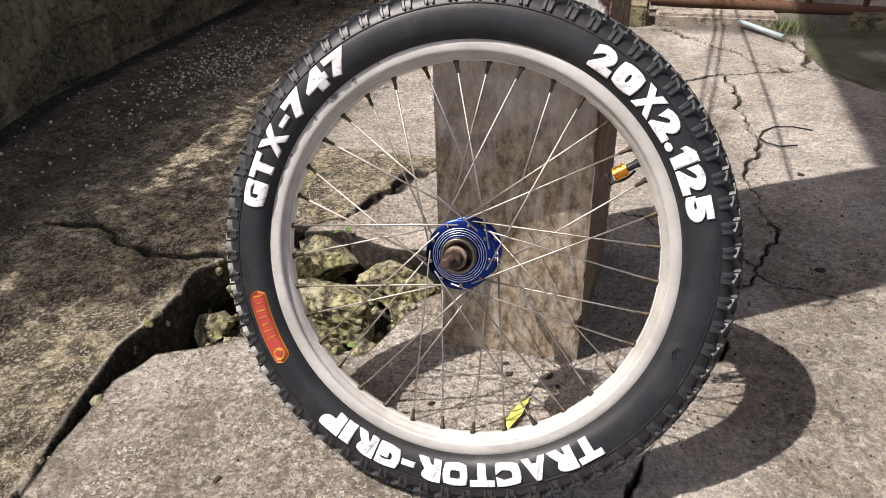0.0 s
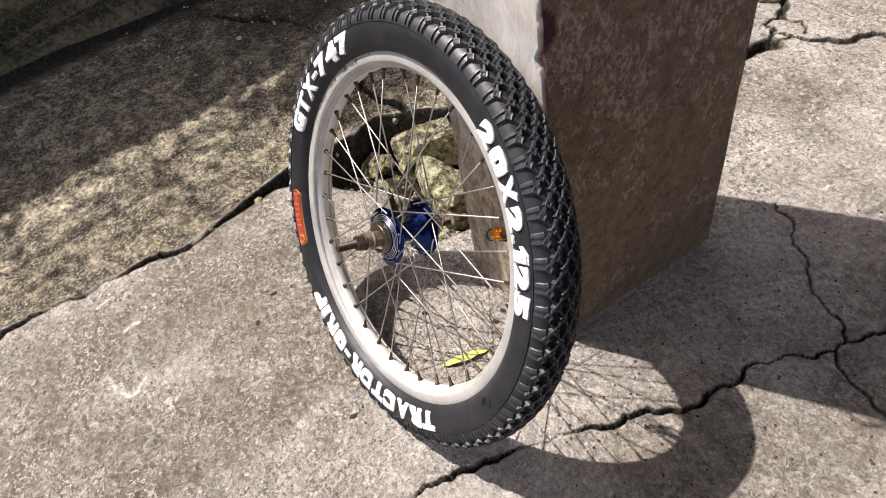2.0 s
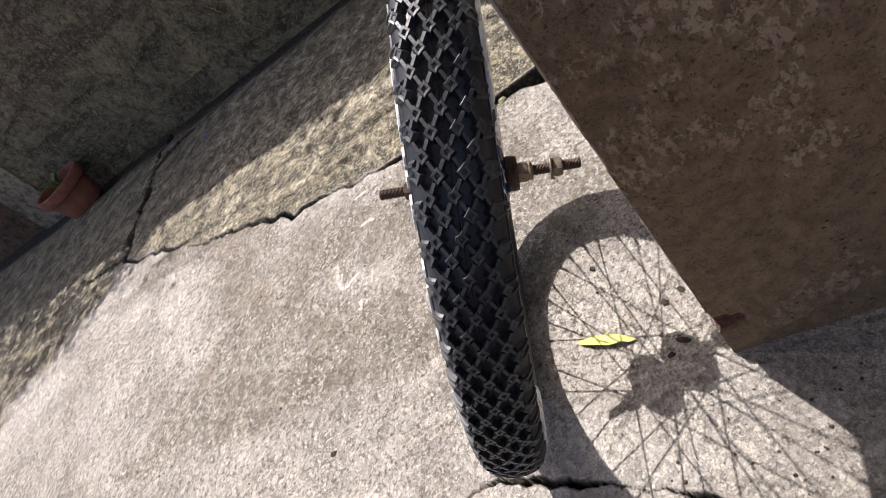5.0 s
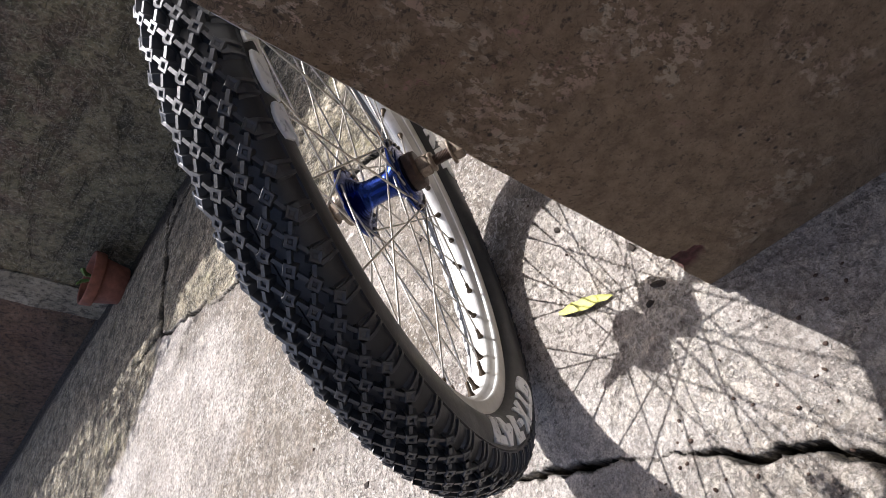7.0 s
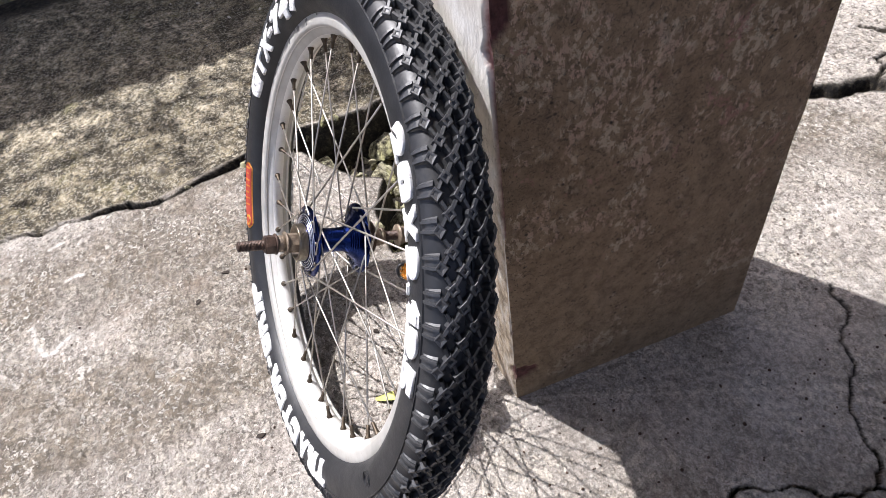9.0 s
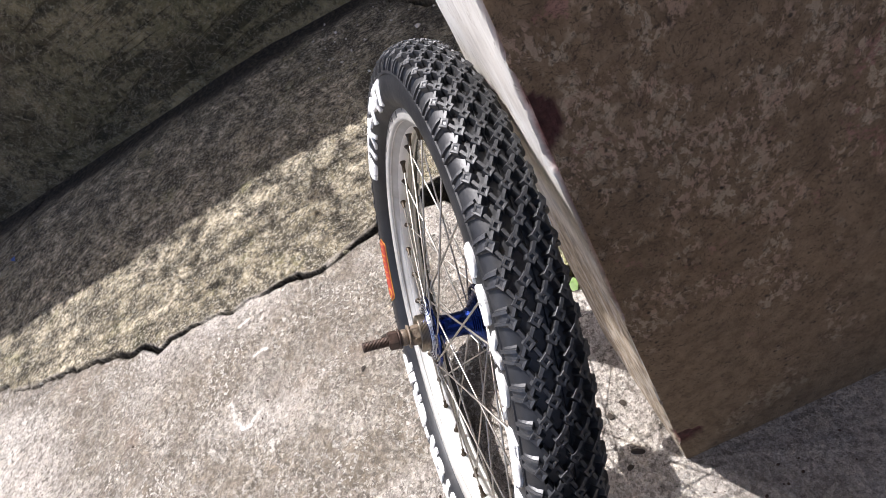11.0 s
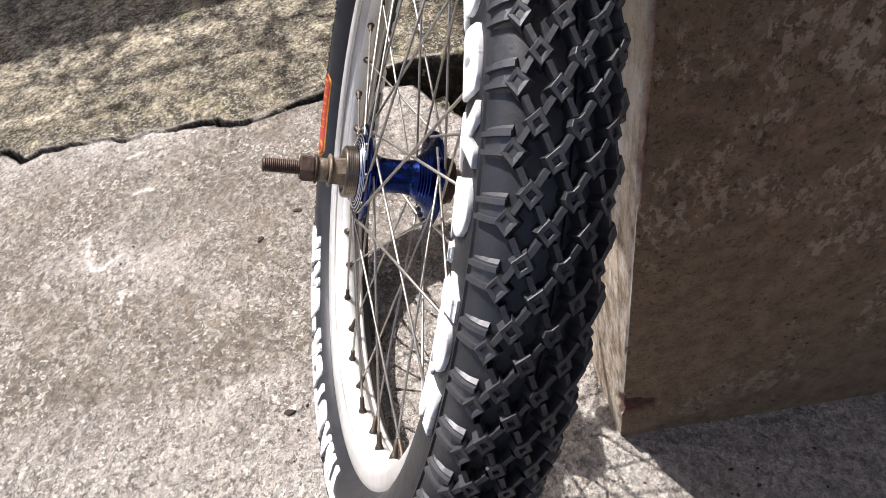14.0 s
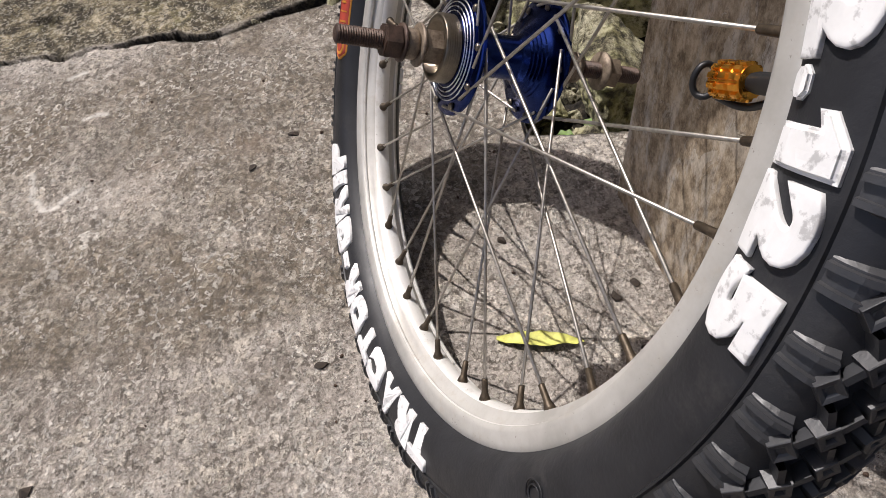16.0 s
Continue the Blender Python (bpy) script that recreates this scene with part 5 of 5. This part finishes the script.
for k in range(6):
    z = 0.0296 + k * 0.0013
    ridges += [(0.0176, z), (0.0180, z + 0.0004), (0.0171, z + 0.0009)]
put("freewheel_thread", lathe("freewheel_thread", ridges + [(0.0174, 0.0374), (0.0165, 0.0378), (0.0140, 0.0378), (0.0136, 0.0315), (0.0070, 0.0312)], THREAD, 56), hub, None, "bare silver screw thread")


def hexagon(name, r, z0, z1, mat, hole=0.0):
    bm = bmesh.new()
    bmesh.ops.create_cone(bm, cap_ends=True, segments=6, radius1=r, radius2=r, depth=z1 - z0, matrix=Matrix.Translation((0, 0, (z0 + z1) / 2)))
    bmesh.ops.bevel(bm, geom=[e for e in bm.edges if abs(e.verts[0].co.z - e.verts[1].co.z) < 1e-6], offset=0.0009, segments=2, affect="EDGES")
    return done(bm, name, mat, False)


screw = []
for k in range(142):
    z = -0.0955 + k * 0.00131
    screw += [(0.0044, z), (0.0050, z + 0.0006)]
axle = put("axle", lathe("axle", [(0.0030, -0.0972), (0.0044, -0.0965)] + screw + [(0.0046, 0.0908), (0.0034, 0.0915)], RUST, 16), wheel, SEAT, "rusty threaded steel axle")
axle.data.set_sharp_from_angle(angle=radians(30))
put("cone_nut", hexagon("cone_nut", 0.0098, 0.0345, 0.0455, NUTTY), axle, None, "worn steel hexagonal cone nut")
put("washer", lathe("washer", [(0.0052, 0.0458), (0.0108, 0.0458), (0.0113, 0.0463), (0.0113, 0.0473), (0.0106, 0.0478), (0.0052, 0.0478)], NUTTY, 32), axle, None, "worn steel washer")
put("spacer", lathe("spacer", [(0.0050, 0.0480), (0.0076, 0.0482), (0.0080, 0.0500), (0.0080, 0.0535), (0.0072, 0.0550), (0.0050, 0.0552)], NUTTY, 24), axle)
put("axle_nut", hexagon("axle_nut", 0.0092, 0.0572, 0.0668, RUST), axle, None, "rusty hexagonal axle nut")
put("nut_collar", lathe("nut_collar", [(0.0050, 0.0553), (0.0098, 0.0555), (0.0101, 0.0562), (0.0098, 0.0571), (0.0050, 0.0572)], RUST, 24), axle)
put("freewheel_thread", lathe("freewheel_thread", [(r * 0.94, -z) for r, z in ridges] + [(0.0160, -0.0394), (0.0100, -0.0394)], RUST, 56), hub, None, "brown worn screw thread")
put("cone_nut", hexagon("cone_nut", 0.0098, -0.0490, -0.0380, NUTTY), axle)
put("washer", lathe("washer", [(0.0052, -0.0530), (0.0084, -0.0528), (0.0088, -0.0515), (0.0084, -0.0492), (0.0052, -0.0490)], NUTTY, 32), axle)
put("axle_nut", hexagon("axle_nut", 0.0092, -0.0800, -0.0710, NUTTY), axle)
put("nut_collar", lathe("nut_collar", [(0.0050, -0.0710), (0.0112, -0.0706), (0.0112, -0.0686), (0.0050, -0.0682)], NUTTY, 24), axle)

# 36 spokes, four crossings, with nipples at the rim and heads in the flanges
PHASE = 16.9
nipple = lathe("nipple", [(0.0012, -0.0125), (0.0017, -0.0120), (0.0019, -0.0040), (0.0021, -0.0035), (0.0030, -0.0012), (0.0034, 0.0005)], NIPPLE, 10)
head = lathe("spoke_head", [(0.0008, -0.0010), (0.0019, -0.0006), (0.0021, 0.0002), (0.0014, 0.0010), (0.0004, 0.0013)], THREAD, 10)
spoke_meshes = {}


def aim(a, b):
    d = b - a
    return Matrix.Translation(a) @ d.to_track_quat("Z", "Y").to_matrix().to_4x4()


for k in range(36):
    front = 1 if k % 2 == 0 else -1
    j = k // 2
    lean = -1 if j % 2 == 0 else 1
    ra = radians(PHASE + 10 * k)
    ha = radians(PHASE + 10 * k + lean * 80.0)
    face = front * (0.0247 + (0.0026 if j % 2 == 0 else -0.0026))
    rim_at = Vector((0.1906 * math.cos(ra), 0.1906 * math.sin(ra), front * 0.0012))
    hub_at = Vector((0.0300 * math.cos(ha), 0.0300 * math.sin(ha), face))
    d = (rim_at - hub_at).length
    key = round(d, 4)
    if key not in spoke_meshes:
        spoke_meshes[key] = rod("spoke", 0.00090, d - 0.004, STEEL, 8)
    put("spoke", spoke_meshes[key], wheel, SEAT @ aim(hub_at, rim_at))
    inward = (hub_at - rim_at).normalized()
    put("nipple", nipple, rim, aim(rim_at, rim_at - inward))
    other = front * (0.0247 - (0.0022 if j % 2 == 0 else -0.0022))
    put("spoke_head", head, hub, Matrix.Translation((0.0300 * math.cos(ha), 0.0300 * math.sin(ha), other)) @ (Matrix.Identity(4) if other > front * 0.0247 else pose(0, 0, 0, 180)))

# valve with a ribbed gold cap and its black strap
va = radians(32.3)
vdir = Vector((math.cos(va), math.sin(va), 0))
valve = put("valve", lathe("valve", [(0.0044, 0.0), (0.0044, 0.0015), (0.0037, 0.0030), (0.0036, 0.0100), (0.0030, 0.0125), (0.0026, 0.0180)], BLACK, 16), wheel, SEAT @ aim(vdir * 0.1905, vdir * 0.15), "black rubber valve stem with gold cap")
seg, rows = 96, [i * 0.0136 / 27 for i in range(28)]
verts = [(0.0, 0.0, 0.0)]
for z in rows:
    band = 1.0 if 0.0006 < z % 0.0046 < 0.0040 else 0.0
    for k in range(seg):
        rib = band if k % 8 < 5 else 0.0
        r = 0.0055 + 0.0012 * rib
        verts.append((r * math.cos(2 * math.pi * k / seg), r * math.sin(2 * math.pi * k / seg), z))
verts.append((0.0, 0.0, rows[-1]))
faces = [(0, 1 + (k + 1) % seg, 1 + k) for k in range(seg)]
for j in range(len(rows) - 1):
    for k in range(seg):
        a, b = 1 + j * seg + k, 1 + j * seg + (k + 1) % seg
        faces.append((a, b, b + seg, a + seg))
top = len(verts) - 1
faces += [(top, top - seg + k, top - seg + (k + 1) % seg) for k in range(seg)]
put("valve_cap", mesh_of("valve_cap", verts, faces, GOLD, False), valve, Matrix.Translation((0, 0, 0.0125)), "ribbed orange gold metal cap")
pts = [(0.0056 * math.cos(q), 0.0056 * math.sin(q) * 0.7, 0.0300 + 0.0012 * math.sin(2 * q)) for q in [2 * math.pi * k / 20 for k in range(20)]]
put("strap_ring", tube("strap_ring", pts, 0.0012, BLACK, 8, True), valve, Matrix.Translation((0, 0, 0.030)) @ Matrix.Rotation(radians(35), 4, "X") @ Matrix.Translation((0.001, 0.002, -0.030)))
pts = [(-0.0062 - 0.003 * math.sin(math.pi * k / 11), 0.0, 0.006 + 0.024 * k / 11) for k in range(12)]
put("strap", tube("strap", pts, 0.0014, BLACK, 8), valve, Matrix.Rotation(radians(150), 4, "Z"))


# ---- stones, weeds and litter in the broken corner ----
def rock_mesh(name, size, seed, mat, detail=3, flat=0.7):
    rng = random.Random(seed)
    bm = bmesh.new()
    bmesh.ops.create_icosphere(bm, subdivisions=detail, radius=1.0)
    planes = [(Vector((rng.uniform(-1, 1), rng.uniform(-1, 1), rng.uniform(-0.6, 1))).normalized(), rng.uniform(0.45, 0.72)) for _ in range(9)]
    off = Vector((rng.uniform(0, 50), rng.uniform(0, 50), rng.uniform(0, 50)))
    for v in bm.verts:
        p = v.co.copy()
        for n, d in planes:
            e = p.dot(n) - d
            if e > 0:
                p -= n * e
        p *= 1.15 + 0.12 * noise.fractal(p * 2.2 + off, 0.7, 2.1, 6) + 0.06 * noise.noise(p * 7 + off)
        v.co = Vector((p.x * size[0], p.y * size[1], p.z * size[2] * flat))
    return done(bm, name, mat, False)


ROCKS = [((-0.525, 0.088), (0.082, 0.056, 0.075), 1, 48, -0.012), ((-0.385, 0.072), (0.080, 0.066, 0.075), 2, 20, -0.016), ((-0.455, 0.185), (0.055, 0.038, 0.055), 3, 35, -0.010), ((-0.305, 0.150), (0.062, 0.046, 0.050), 4, 15, -0.012), ((-0.265, 0.085), (0.030, 0.026, 0.034), 5, 10, -0.024), ((-0.585, 0.020), (0.040, 0.028, 0.030), 6, 75, -0.050), ((-0.500, -0.020), (0.046, 0.032, 0.032), 7, 150, -0.056), ((-0.395, -0.015), (0.040, 0.028, 0.026), 8, 95, -0.056), ((-0.590, -0.100), (0.026, 0.020, 0.020), 9, 30, -0.050), ((-0.300, 0.015), (0.034, 0.022, 0.022), 10, 15, -0.048)]
for (x, y), size, seed, turn, z in ROCKS:
    rock = put("rock", rock_mesh("rock", size, seed, STONE, 5 if size[0] > 0.05 else 4), None, pose(x, y, z - 0.018, 0, 0, turn))
    tagged(rock, "broken mossy grey stone in the hole in the slab", "rock", "rubble in the broken corner")


def rubble(name, spots, sizes, mat, label, category, seed):
    """Many small stones in one mesh."""
    rng = random.Random(seed)
    verts, faces = [], []
    base = bmesh.new()
    bmesh.ops.create_icosphere(base, subdivisions=1, radius=1.0)
    bv = [v.co.copy() for v in base.verts]
    bf = [[v.index for v in f.verts] for f in base.faces]
    base.free()
    zs = yard_height(np.array([[p[0] for p in spots]]), np.array([[p[1] for p in spots]]))[0][0]
    for (x, y), z in zip(spots, zs):
        s = rng.uniform(*sizes)
        m = pose(x, y, z + s * 0.25, rng.uniform(0, 360), rng.uniform(0, 360), rng.uniform(0, 360)) @ Matrix.Diagonal((s, s * rng.uniform(0.6, 1), s * rng.uniform(0.4, 0.8), 1))
        k = len(verts)
        verts += [m @ (v * rng.uniform(0.8, 1.15)) for v in bv]
        faces += [[k + i for i in f] for f in bf]
    return tagged(new(name, mesh_of(name, verts, faces, mat, False)), label, category, kind="stuff")


rng = random.Random(5)
spots = []
while len(spots) < 520:
    x, y = rng.uniform(-0.64, -0.2), rng.uniform(-0.35, 0.22)
    if inside(np.array([x]), np.array([y]), HOLE)[0]:
        spots.append((x, y))
rubble("rubble", spots, (0.002, 0.013), STONE, "small mossy rubble and soil crumbs in the hole", "rubble", 6)
spots = [(rng.uniform(-1.5, -0.98), rng.uniform(-0.3, 1.6)) for _ in range(260)] + [(rng.gauss(-1.17, 0.085), rng.gauss(1.07, 0.22)) for _ in range(620)]
rubble("gravel", spots, (0.0015, 0.0055), GRIT, "pale loose grit at the foot of the wall", "gravel", 7)
spots = [(rng.gauss(-0.02, 0.32), rng.gauss(0.05, 0.45)) for _ in range(150)]
spots = [s for s in spots if not (-0.20 < s[0] < 0.03 and -0.03 < s[1] < 0.30)]
for _ in range(600):
    x, y = rng.uniform(0.03, 0.75), rng.uniform(-0.12, 0.62)
    if x > 0.04 + 0.3 * max(0.0, y - 0.3):
        spots.append((x, y))
rubble("crumbs", spots, (0.0008, 0.0027), LEAF_B, "dark soil crumbs scattered on the concrete", "crumbs", 8)


def leaf_mesh(name, length, width, curl, mat, seed=0):
    rng = random.Random(seed)
    verts, faces = [], []
    n = 10
    for i in range(n + 1):
        t = i / n
        w = width * math.sin(math.pi * min(1.0, t * 0.92 + 0.06)) ** 0.8 * (1 + 0.15 * rng.uniform(-1, 1))
        z = curl * math.sin(math.pi * t) + curl * 0.4 * rng.uniform(-1, 1)
        for q in (-1, 0, 1):
            verts.append((t * length - length / 2, q * w, z + abs(q) * curl * 0.5))
    for i in range(n):
        for k in range(2):
            a = 3 * i + k
            faces.append((a, a + 1, a + 4, a + 3))
    m = len(verts)
    verts += [(x, y, z - 0.0006) for x, y, z in verts]
    faces += [tuple(m + k for k in reversed(f)) for f in faces]
    return mesh_of(name, verts, faces, mat)


def lay(name, me, x, y, turn, label, category, lift=0.002, rx=0, ry=0):
    return tagged(put(name, me, None, pose(x, y, ground_z(x, y) + lift, rx, ry, turn)), label, category)


lay("leaf", leaf_mesh("leaf", 0.068, 0.0062, 0.0035, LEAF_Y, 1), -0.0600, -0.1190, 72, "yellow green ragged fallen leaf lying on the concrete", "leaf")
lay("dry_leaf", leaf_mesh("dry_leaf", 0.034, 0.009, 0.010, LEAF_B, 3), 0.118, 0.868, -40, "curled brown dry leaf on the concrete", "leaf", 0.004)
lay("dry_leaf", leaf_mesh("dry_leaf", 0.030, 0.006, 0.008, LEAF_B, 4), 0.088, 0.885, 10, "curled brown dry leaf on the concrete", "leaf", 0.004)
lay("dry_leaf", leaf_mesh("dry_leaf", 0.046, 0.012, 0.008, simple("red_dry_leaf", (0.30, 0.14, 0.09), 0.7, 0, 150, 0.3), 5), 0.643, 0.778, 60, "reddish brown dry leaf on the concrete", "leaf", 0.003)
SOIL_CRUMB = simple("dark_soil_crumb", (0.035, 0.026, 0.019), 0.9, 0, 300, 0.3)
for k, (x, y, s) in enumerate(((0.335, 0.288, 0.016), (0.537, 0.152, 0.018), (-0.364, -0.290, 0.010), (-0.046, -0.523, 0.011), (0.35, 0.62, 0.012), (-0.166, -0.121, 0.009), (-0.03, -0.04, 0.012), (-0.018, -0.055, 0.008), (-0.329, -0.336, 0.008), (-0.082, -0.049, 0.011), (-0.091, -0.030, 0.008), (-0.088, -0.292, 0.009))):
    lay("soil_crumb", rock_mesh("soil_crumb", (s * 0.62, s * 0.42, s * 0.36), 70 + k, SOIL_CRUMB, 2), x, y, 40 * k, "dark crumb of soil on the concrete", "soil crumb", 0.001)
for k, (x, y, s) in enumerate(((-1.36, 0.19, 0.022), (-1.18, -0.02, 0.014), (-1.30, 0.02, 0.010), (-1.42, 0.42, 0.012))):
    lay("pebble", rock_mesh("pebble", (s * 0.6, s * 0.5, s * 0.5), 90 + k, GRIT, 2), x, y, 70 * k, "pale pebble on the shaded margin", "pebble", 0.003)
lay("plastic_scrap", leaf_mesh("plastic_scrap", 0.022, 0.007, 0.004, simple("blue_plastic", (0.05, 0.12, 0.42), 0.4), 8), -1.235, -1.225, 30, "scrap of blue plastic on the mossy slab", "litter")


curl = [(0.40, 0.835), (0.363, 0.846), (0.325, 0.840), (0.300, 0.812), (0.288, 0.775), (0.300, 0.750), (0.325, 0.738), (0.360, 0.748)]
twig = tube("twig", [(x, y, ground_z(0.345, 0.79) + 0.003 + 0.001 * (k % 2)) for k, (x, y) in enumerate(curl)], 0.0017, WIRE, 8)
tagged(new("twig", twig), "thin dark bent twig lying on the concrete", "twig")


def weed(x, y, seed, n=7, size=0.016, z=None):
    """A low sprig: thin stems, each with an oval leaf."""
    rng = random.Random(seed)
    base = ground_z(x, y) if z is None else z
    plant = tagged(new("weed", None), "small bright green weed growing in the broken slab", "weed", "weeds in the broken slab")
    plant.location = (x, y, base)
    for k in range(n):
        a = rng.uniform(0, 2 * math.pi)
        h, out = rng.uniform(0.4, 1.4) * size, rng.uniform(0.4, 1.5) * size
        tip = Vector((out * math.cos(a), out * math.sin(a), h))
        put("stem", tube("stem", [(0, 0, -0.004), tip * 0.5 + Vector((0, 0, h * 0.25)), tip], 0.0005, GREEN, 5), plant)
        s = size * rng.uniform(0.6, 1.15)
        put("leaf", leaf_mesh("leaf", s, s * 0.32, 0.0015, GREEN, seed + k), plant, Matrix.Translation(tip) @ pose(0, 0, 0, rng.uniform(-25, 25), rng.uniform(-30, 10), math.degrees(a)) @ Matrix.Translation((s * 0.45, 0, 0)))


for k, (x, y, n, s) in enumerate(((-0.300, -0.015, 15, 0.024), (-0.315, 0.040, 12, 0.021), (-0.520, 0.185, 7, 0.014), (-0.505, -0.075, 8, 0.017), (-0.480, -0.062, 6, 0.013), (-0.40, -0.035, 5, 0.012), (-0.545, -0.095, 6, 0.014), (-0.43, 0.235, 4, 0.012))):
    weed(x, y, 200 + 10 * k, n, s)


# ---- wire tied round the post ----
def wire_loop():
    pts = []
    ring = [(-0.188, -0.011), (-0.160, -0.0135), (-0.122, -0.0090), (-0.085, -0.0125), (-0.035, -0.0105), (0.005, -0.0045), (0.013, 0.05), (0.015, 0.14), (0.016, 0.24), (0.012, 0.284), (-0.08, 0.281), (-0.176, 0.276), (-0.182, 0.20), (-0.187, 0.10), (-0.190, 0.02)]
    heights = [0.660, 0.657, 0.653, 0.652, 0.656, 0.664, 0.690, 0.712, 0.73, 0.735, 0.72, 0.70, 0.69, 0.675, 0.665]
    tie = tagged(new("wire_tie", None), "dark slack wire tied round the concrete post", "wire")
    tie.location = (-0.087, 0.13, 0.66)
    for d in (0.0, 0.0042):
        pts = [(x + 0.087, y - 0.108 - d * 0.5, z - 0.66 + d) for (x, y), z in zip(ring, heights)]
        fine = []
        n = len(pts)
        for i in range(n):
            p0, p1, p2, p3 = (Vector(pts[(i + q) % n]) for q in (-1, 0, 1, 2))
            for s in range(6):
                t = s / 6
                fine.append(0.5 * ((2 * p1) + (p2 - p0) * t + (2 * p0 - 5 * p1 + 4 * p2 - p3) * t * t + (3 * p1 - p0 - 3 * p2 + p3) * t ** 3))
        put("strand", tube("strand", fine, 0.0019, WIRE, 8, True), tie)


wire_loop()


# ---- cables overhead, slung from the post ----
def cable(shadow, z, seed):
    """A sagging cable whose shade falls along the given ground line."""
    pts = [(x - RUN * z, y - SIDE * z, z - 0.03 * math.sin(math.pi * k / (len(shadow) - 1))) for k, (x, y) in enumerate(shadow)]
    pts = [(-0.178, 0.12, z + 0.18)] + pts
    tagged(new("overhead_cable", tube("overhead_cable", pts, 0.0036, WIRE, 8)), "thin dark cable slung from the post overhead", "cable", "overhead cables")


cable([(0.115, 0.24), (0.150, 0.645), (0.199, 1.05), (0.240, 1.45), (0.34, 2.4), (0.45, 3.6)], 1.16, 1)
cable([(0.138, 0.25), (0.170, 0.645), (0.225, 1.05), (0.270, 1.52), (0.36, 2.5), (0.50, 3.6)], 1.12, 2)
cable([(0.335, 0.36), (0.338, 0.66), (0.345, 0.95), (0.335, 1.25), (0.30, 2.2), (0.26, 3.6)], 1.10, 3)


# ---- flower pot at the foot of the wall ----
def flower_pot(x, y):
    pot = tagged(new("flower_pot", None), "small terracotta flower pot standing by the wall", "flower pot")
    pot.location = (x, y, ground_z(x, y) + 0.004)
    put("body", lathe("body", [(0.012, 0.0), (0.068, 0.0), (0.070, 0.003), (0.088, 0.098), (0.080, 0.098), (0.064, 0.012), (0.012, 0.012)], TERRACOTTA, 40, True), pot)
    put("rim", lathe("rim", [(0.0885, 0.090), (0.099, 0.092), (0.101, 0.096), (0.103, 0.128), (0.100, 0.132), (0.091, 0.132), (0.088, 0.128), (0.0885, 0.098)], TERRACOTTA, 40, True), pot)
    put("soil", lathe("soil", [(0.001, 0.108), (0.050, 0.110), (0.089, 0.104), (0.085, 0.095), (0.001, 0.094)], simple("potting_soil", (0.03, 0.022, 0.015), 0.95, 0, 80, 0.5, 0.004), 24), pot)
    for k in range(4):
        put("leaf", leaf_mesh("leaf", 0.05, 0.012, 0.008, GREEN, 300 + k), pot, pose(0.03 * math.cos(k * 1.7), 0.03 * math.sin(k * 1.7), 0.135, 0, -50, 95 * k))


flower_pot(-1.435, -1.99)


# ---- far end of the yard: kerb, rusty fence, pipe and grass ----
kerb = tagged(new("kerb_block", box("kerb_block", (0.05, 1.555, -0.05), (0.40, 1.64, 0.052), KERB, 0.008)), "pale plastered kerb block at the yard's end", "kerb", kind="structure")
tagged(new("kerb_block", box("kerb_block", (-0.60, 1.555, -0.05), (0.03, 1.66, 0.072), WALL, 0.01)), "dark stained kerb block at the yard's end", "kerb", kind="structure")
tagged(new("kerb_block", box("kerb_block", (0.60, 1.56, -0.05), (1.60, 1.65, 0.055), WALL, 0.012)), "dark stained kerb block at the yard's end", "kerb", kind="structure")
fence = tagged(new("fence", None), "rusty iron fence with round rails and bars", "fence")
fence.location = (0.3, 1.72, 0.0)
for z in (0.052, 1.05):
    put("rail", tube("rail", [(-2.3, 0.0, z + 0.070), (-0.6, 0.004, z + 0.012), (0.9, -0.004, z - 0.034), (2.2, 0.0, z - 0.060)], 0.019, IRON, 12), fence)
bar = rod("bar", 0.009, 1.12, IRON, 10, 0.0)
for k in range(28):
    put("bar", bar, fence, Matrix.Translation((-2.2 + 0.16 * k, 0.0, 0.0)))
pipe = tagged(new("pipe", tube("pipe", [(0.290, 1.545, 0.040), (0.345, 1.484, 0.036), (0.399, 1.419, 0.034)], 0.0065, PVC, 16)), "short pale blue plastic pipe lying in the soil", "pipe")


def grass(name, spots, seed, mat, height):
    rng = random.Random(seed)
    verts, faces = [], []
    for x, y in spots:
        h, a = height * rng.uniform(0.5, 1.3), rng.uniform(0, 2 * math.pi)
        d = Vector((math.cos(a), math.sin(a), 0))
        w = Vector((-d.y, d.x, 0)) * 0.0022
        k = len(verts)
        b = Vector((x, y, -0.005))
        for t in (0.0, 0.45, 0.8, 1.0):
            c = b + d * h * 0.55 * t * t + Vector((0, 0, h * t))
            verts += [c - w * (1.05 - t), c + w * (1.05 - t)]
        faces += [(k, k + 1, k + 3, k + 2), (k + 2, k + 3, k + 5, k + 4), (k + 4, k + 5, k + 7, k + 6)]
    return tagged(new(name, mesh_of(name, verts, faces, mat)), "tufts of green grass by the kerb and fence", "grass", kind="stuff")


rng = random.Random(12)
spots = [(rng.gauss(0.430, 0.040), rng.gauss(1.53, 0.030)) for _ in range(240)] + [(rng.uniform(-0.8, 1.8), rng.uniform(1.82, 2.6)) for _ in range(2600)] + [(rng.uniform(0.6, 1.3), rng.gauss(1.535, 0.015)) for _ in range(160)]
grass("grass", spots, 13, simple("grass_green", (0.12, 0.17, 0.04), 0.7, 0, 30, 0.4), 0.055)
tagged(rough_wall("wall_north", -4.2, -1.5, 1.5, 1.4, 0.15, WALL, 120), "plain dark stained wall beyond the fence", "wall", kind="structure").matrix_world = pose(0, -1.4, 0, 0, 0, -90)
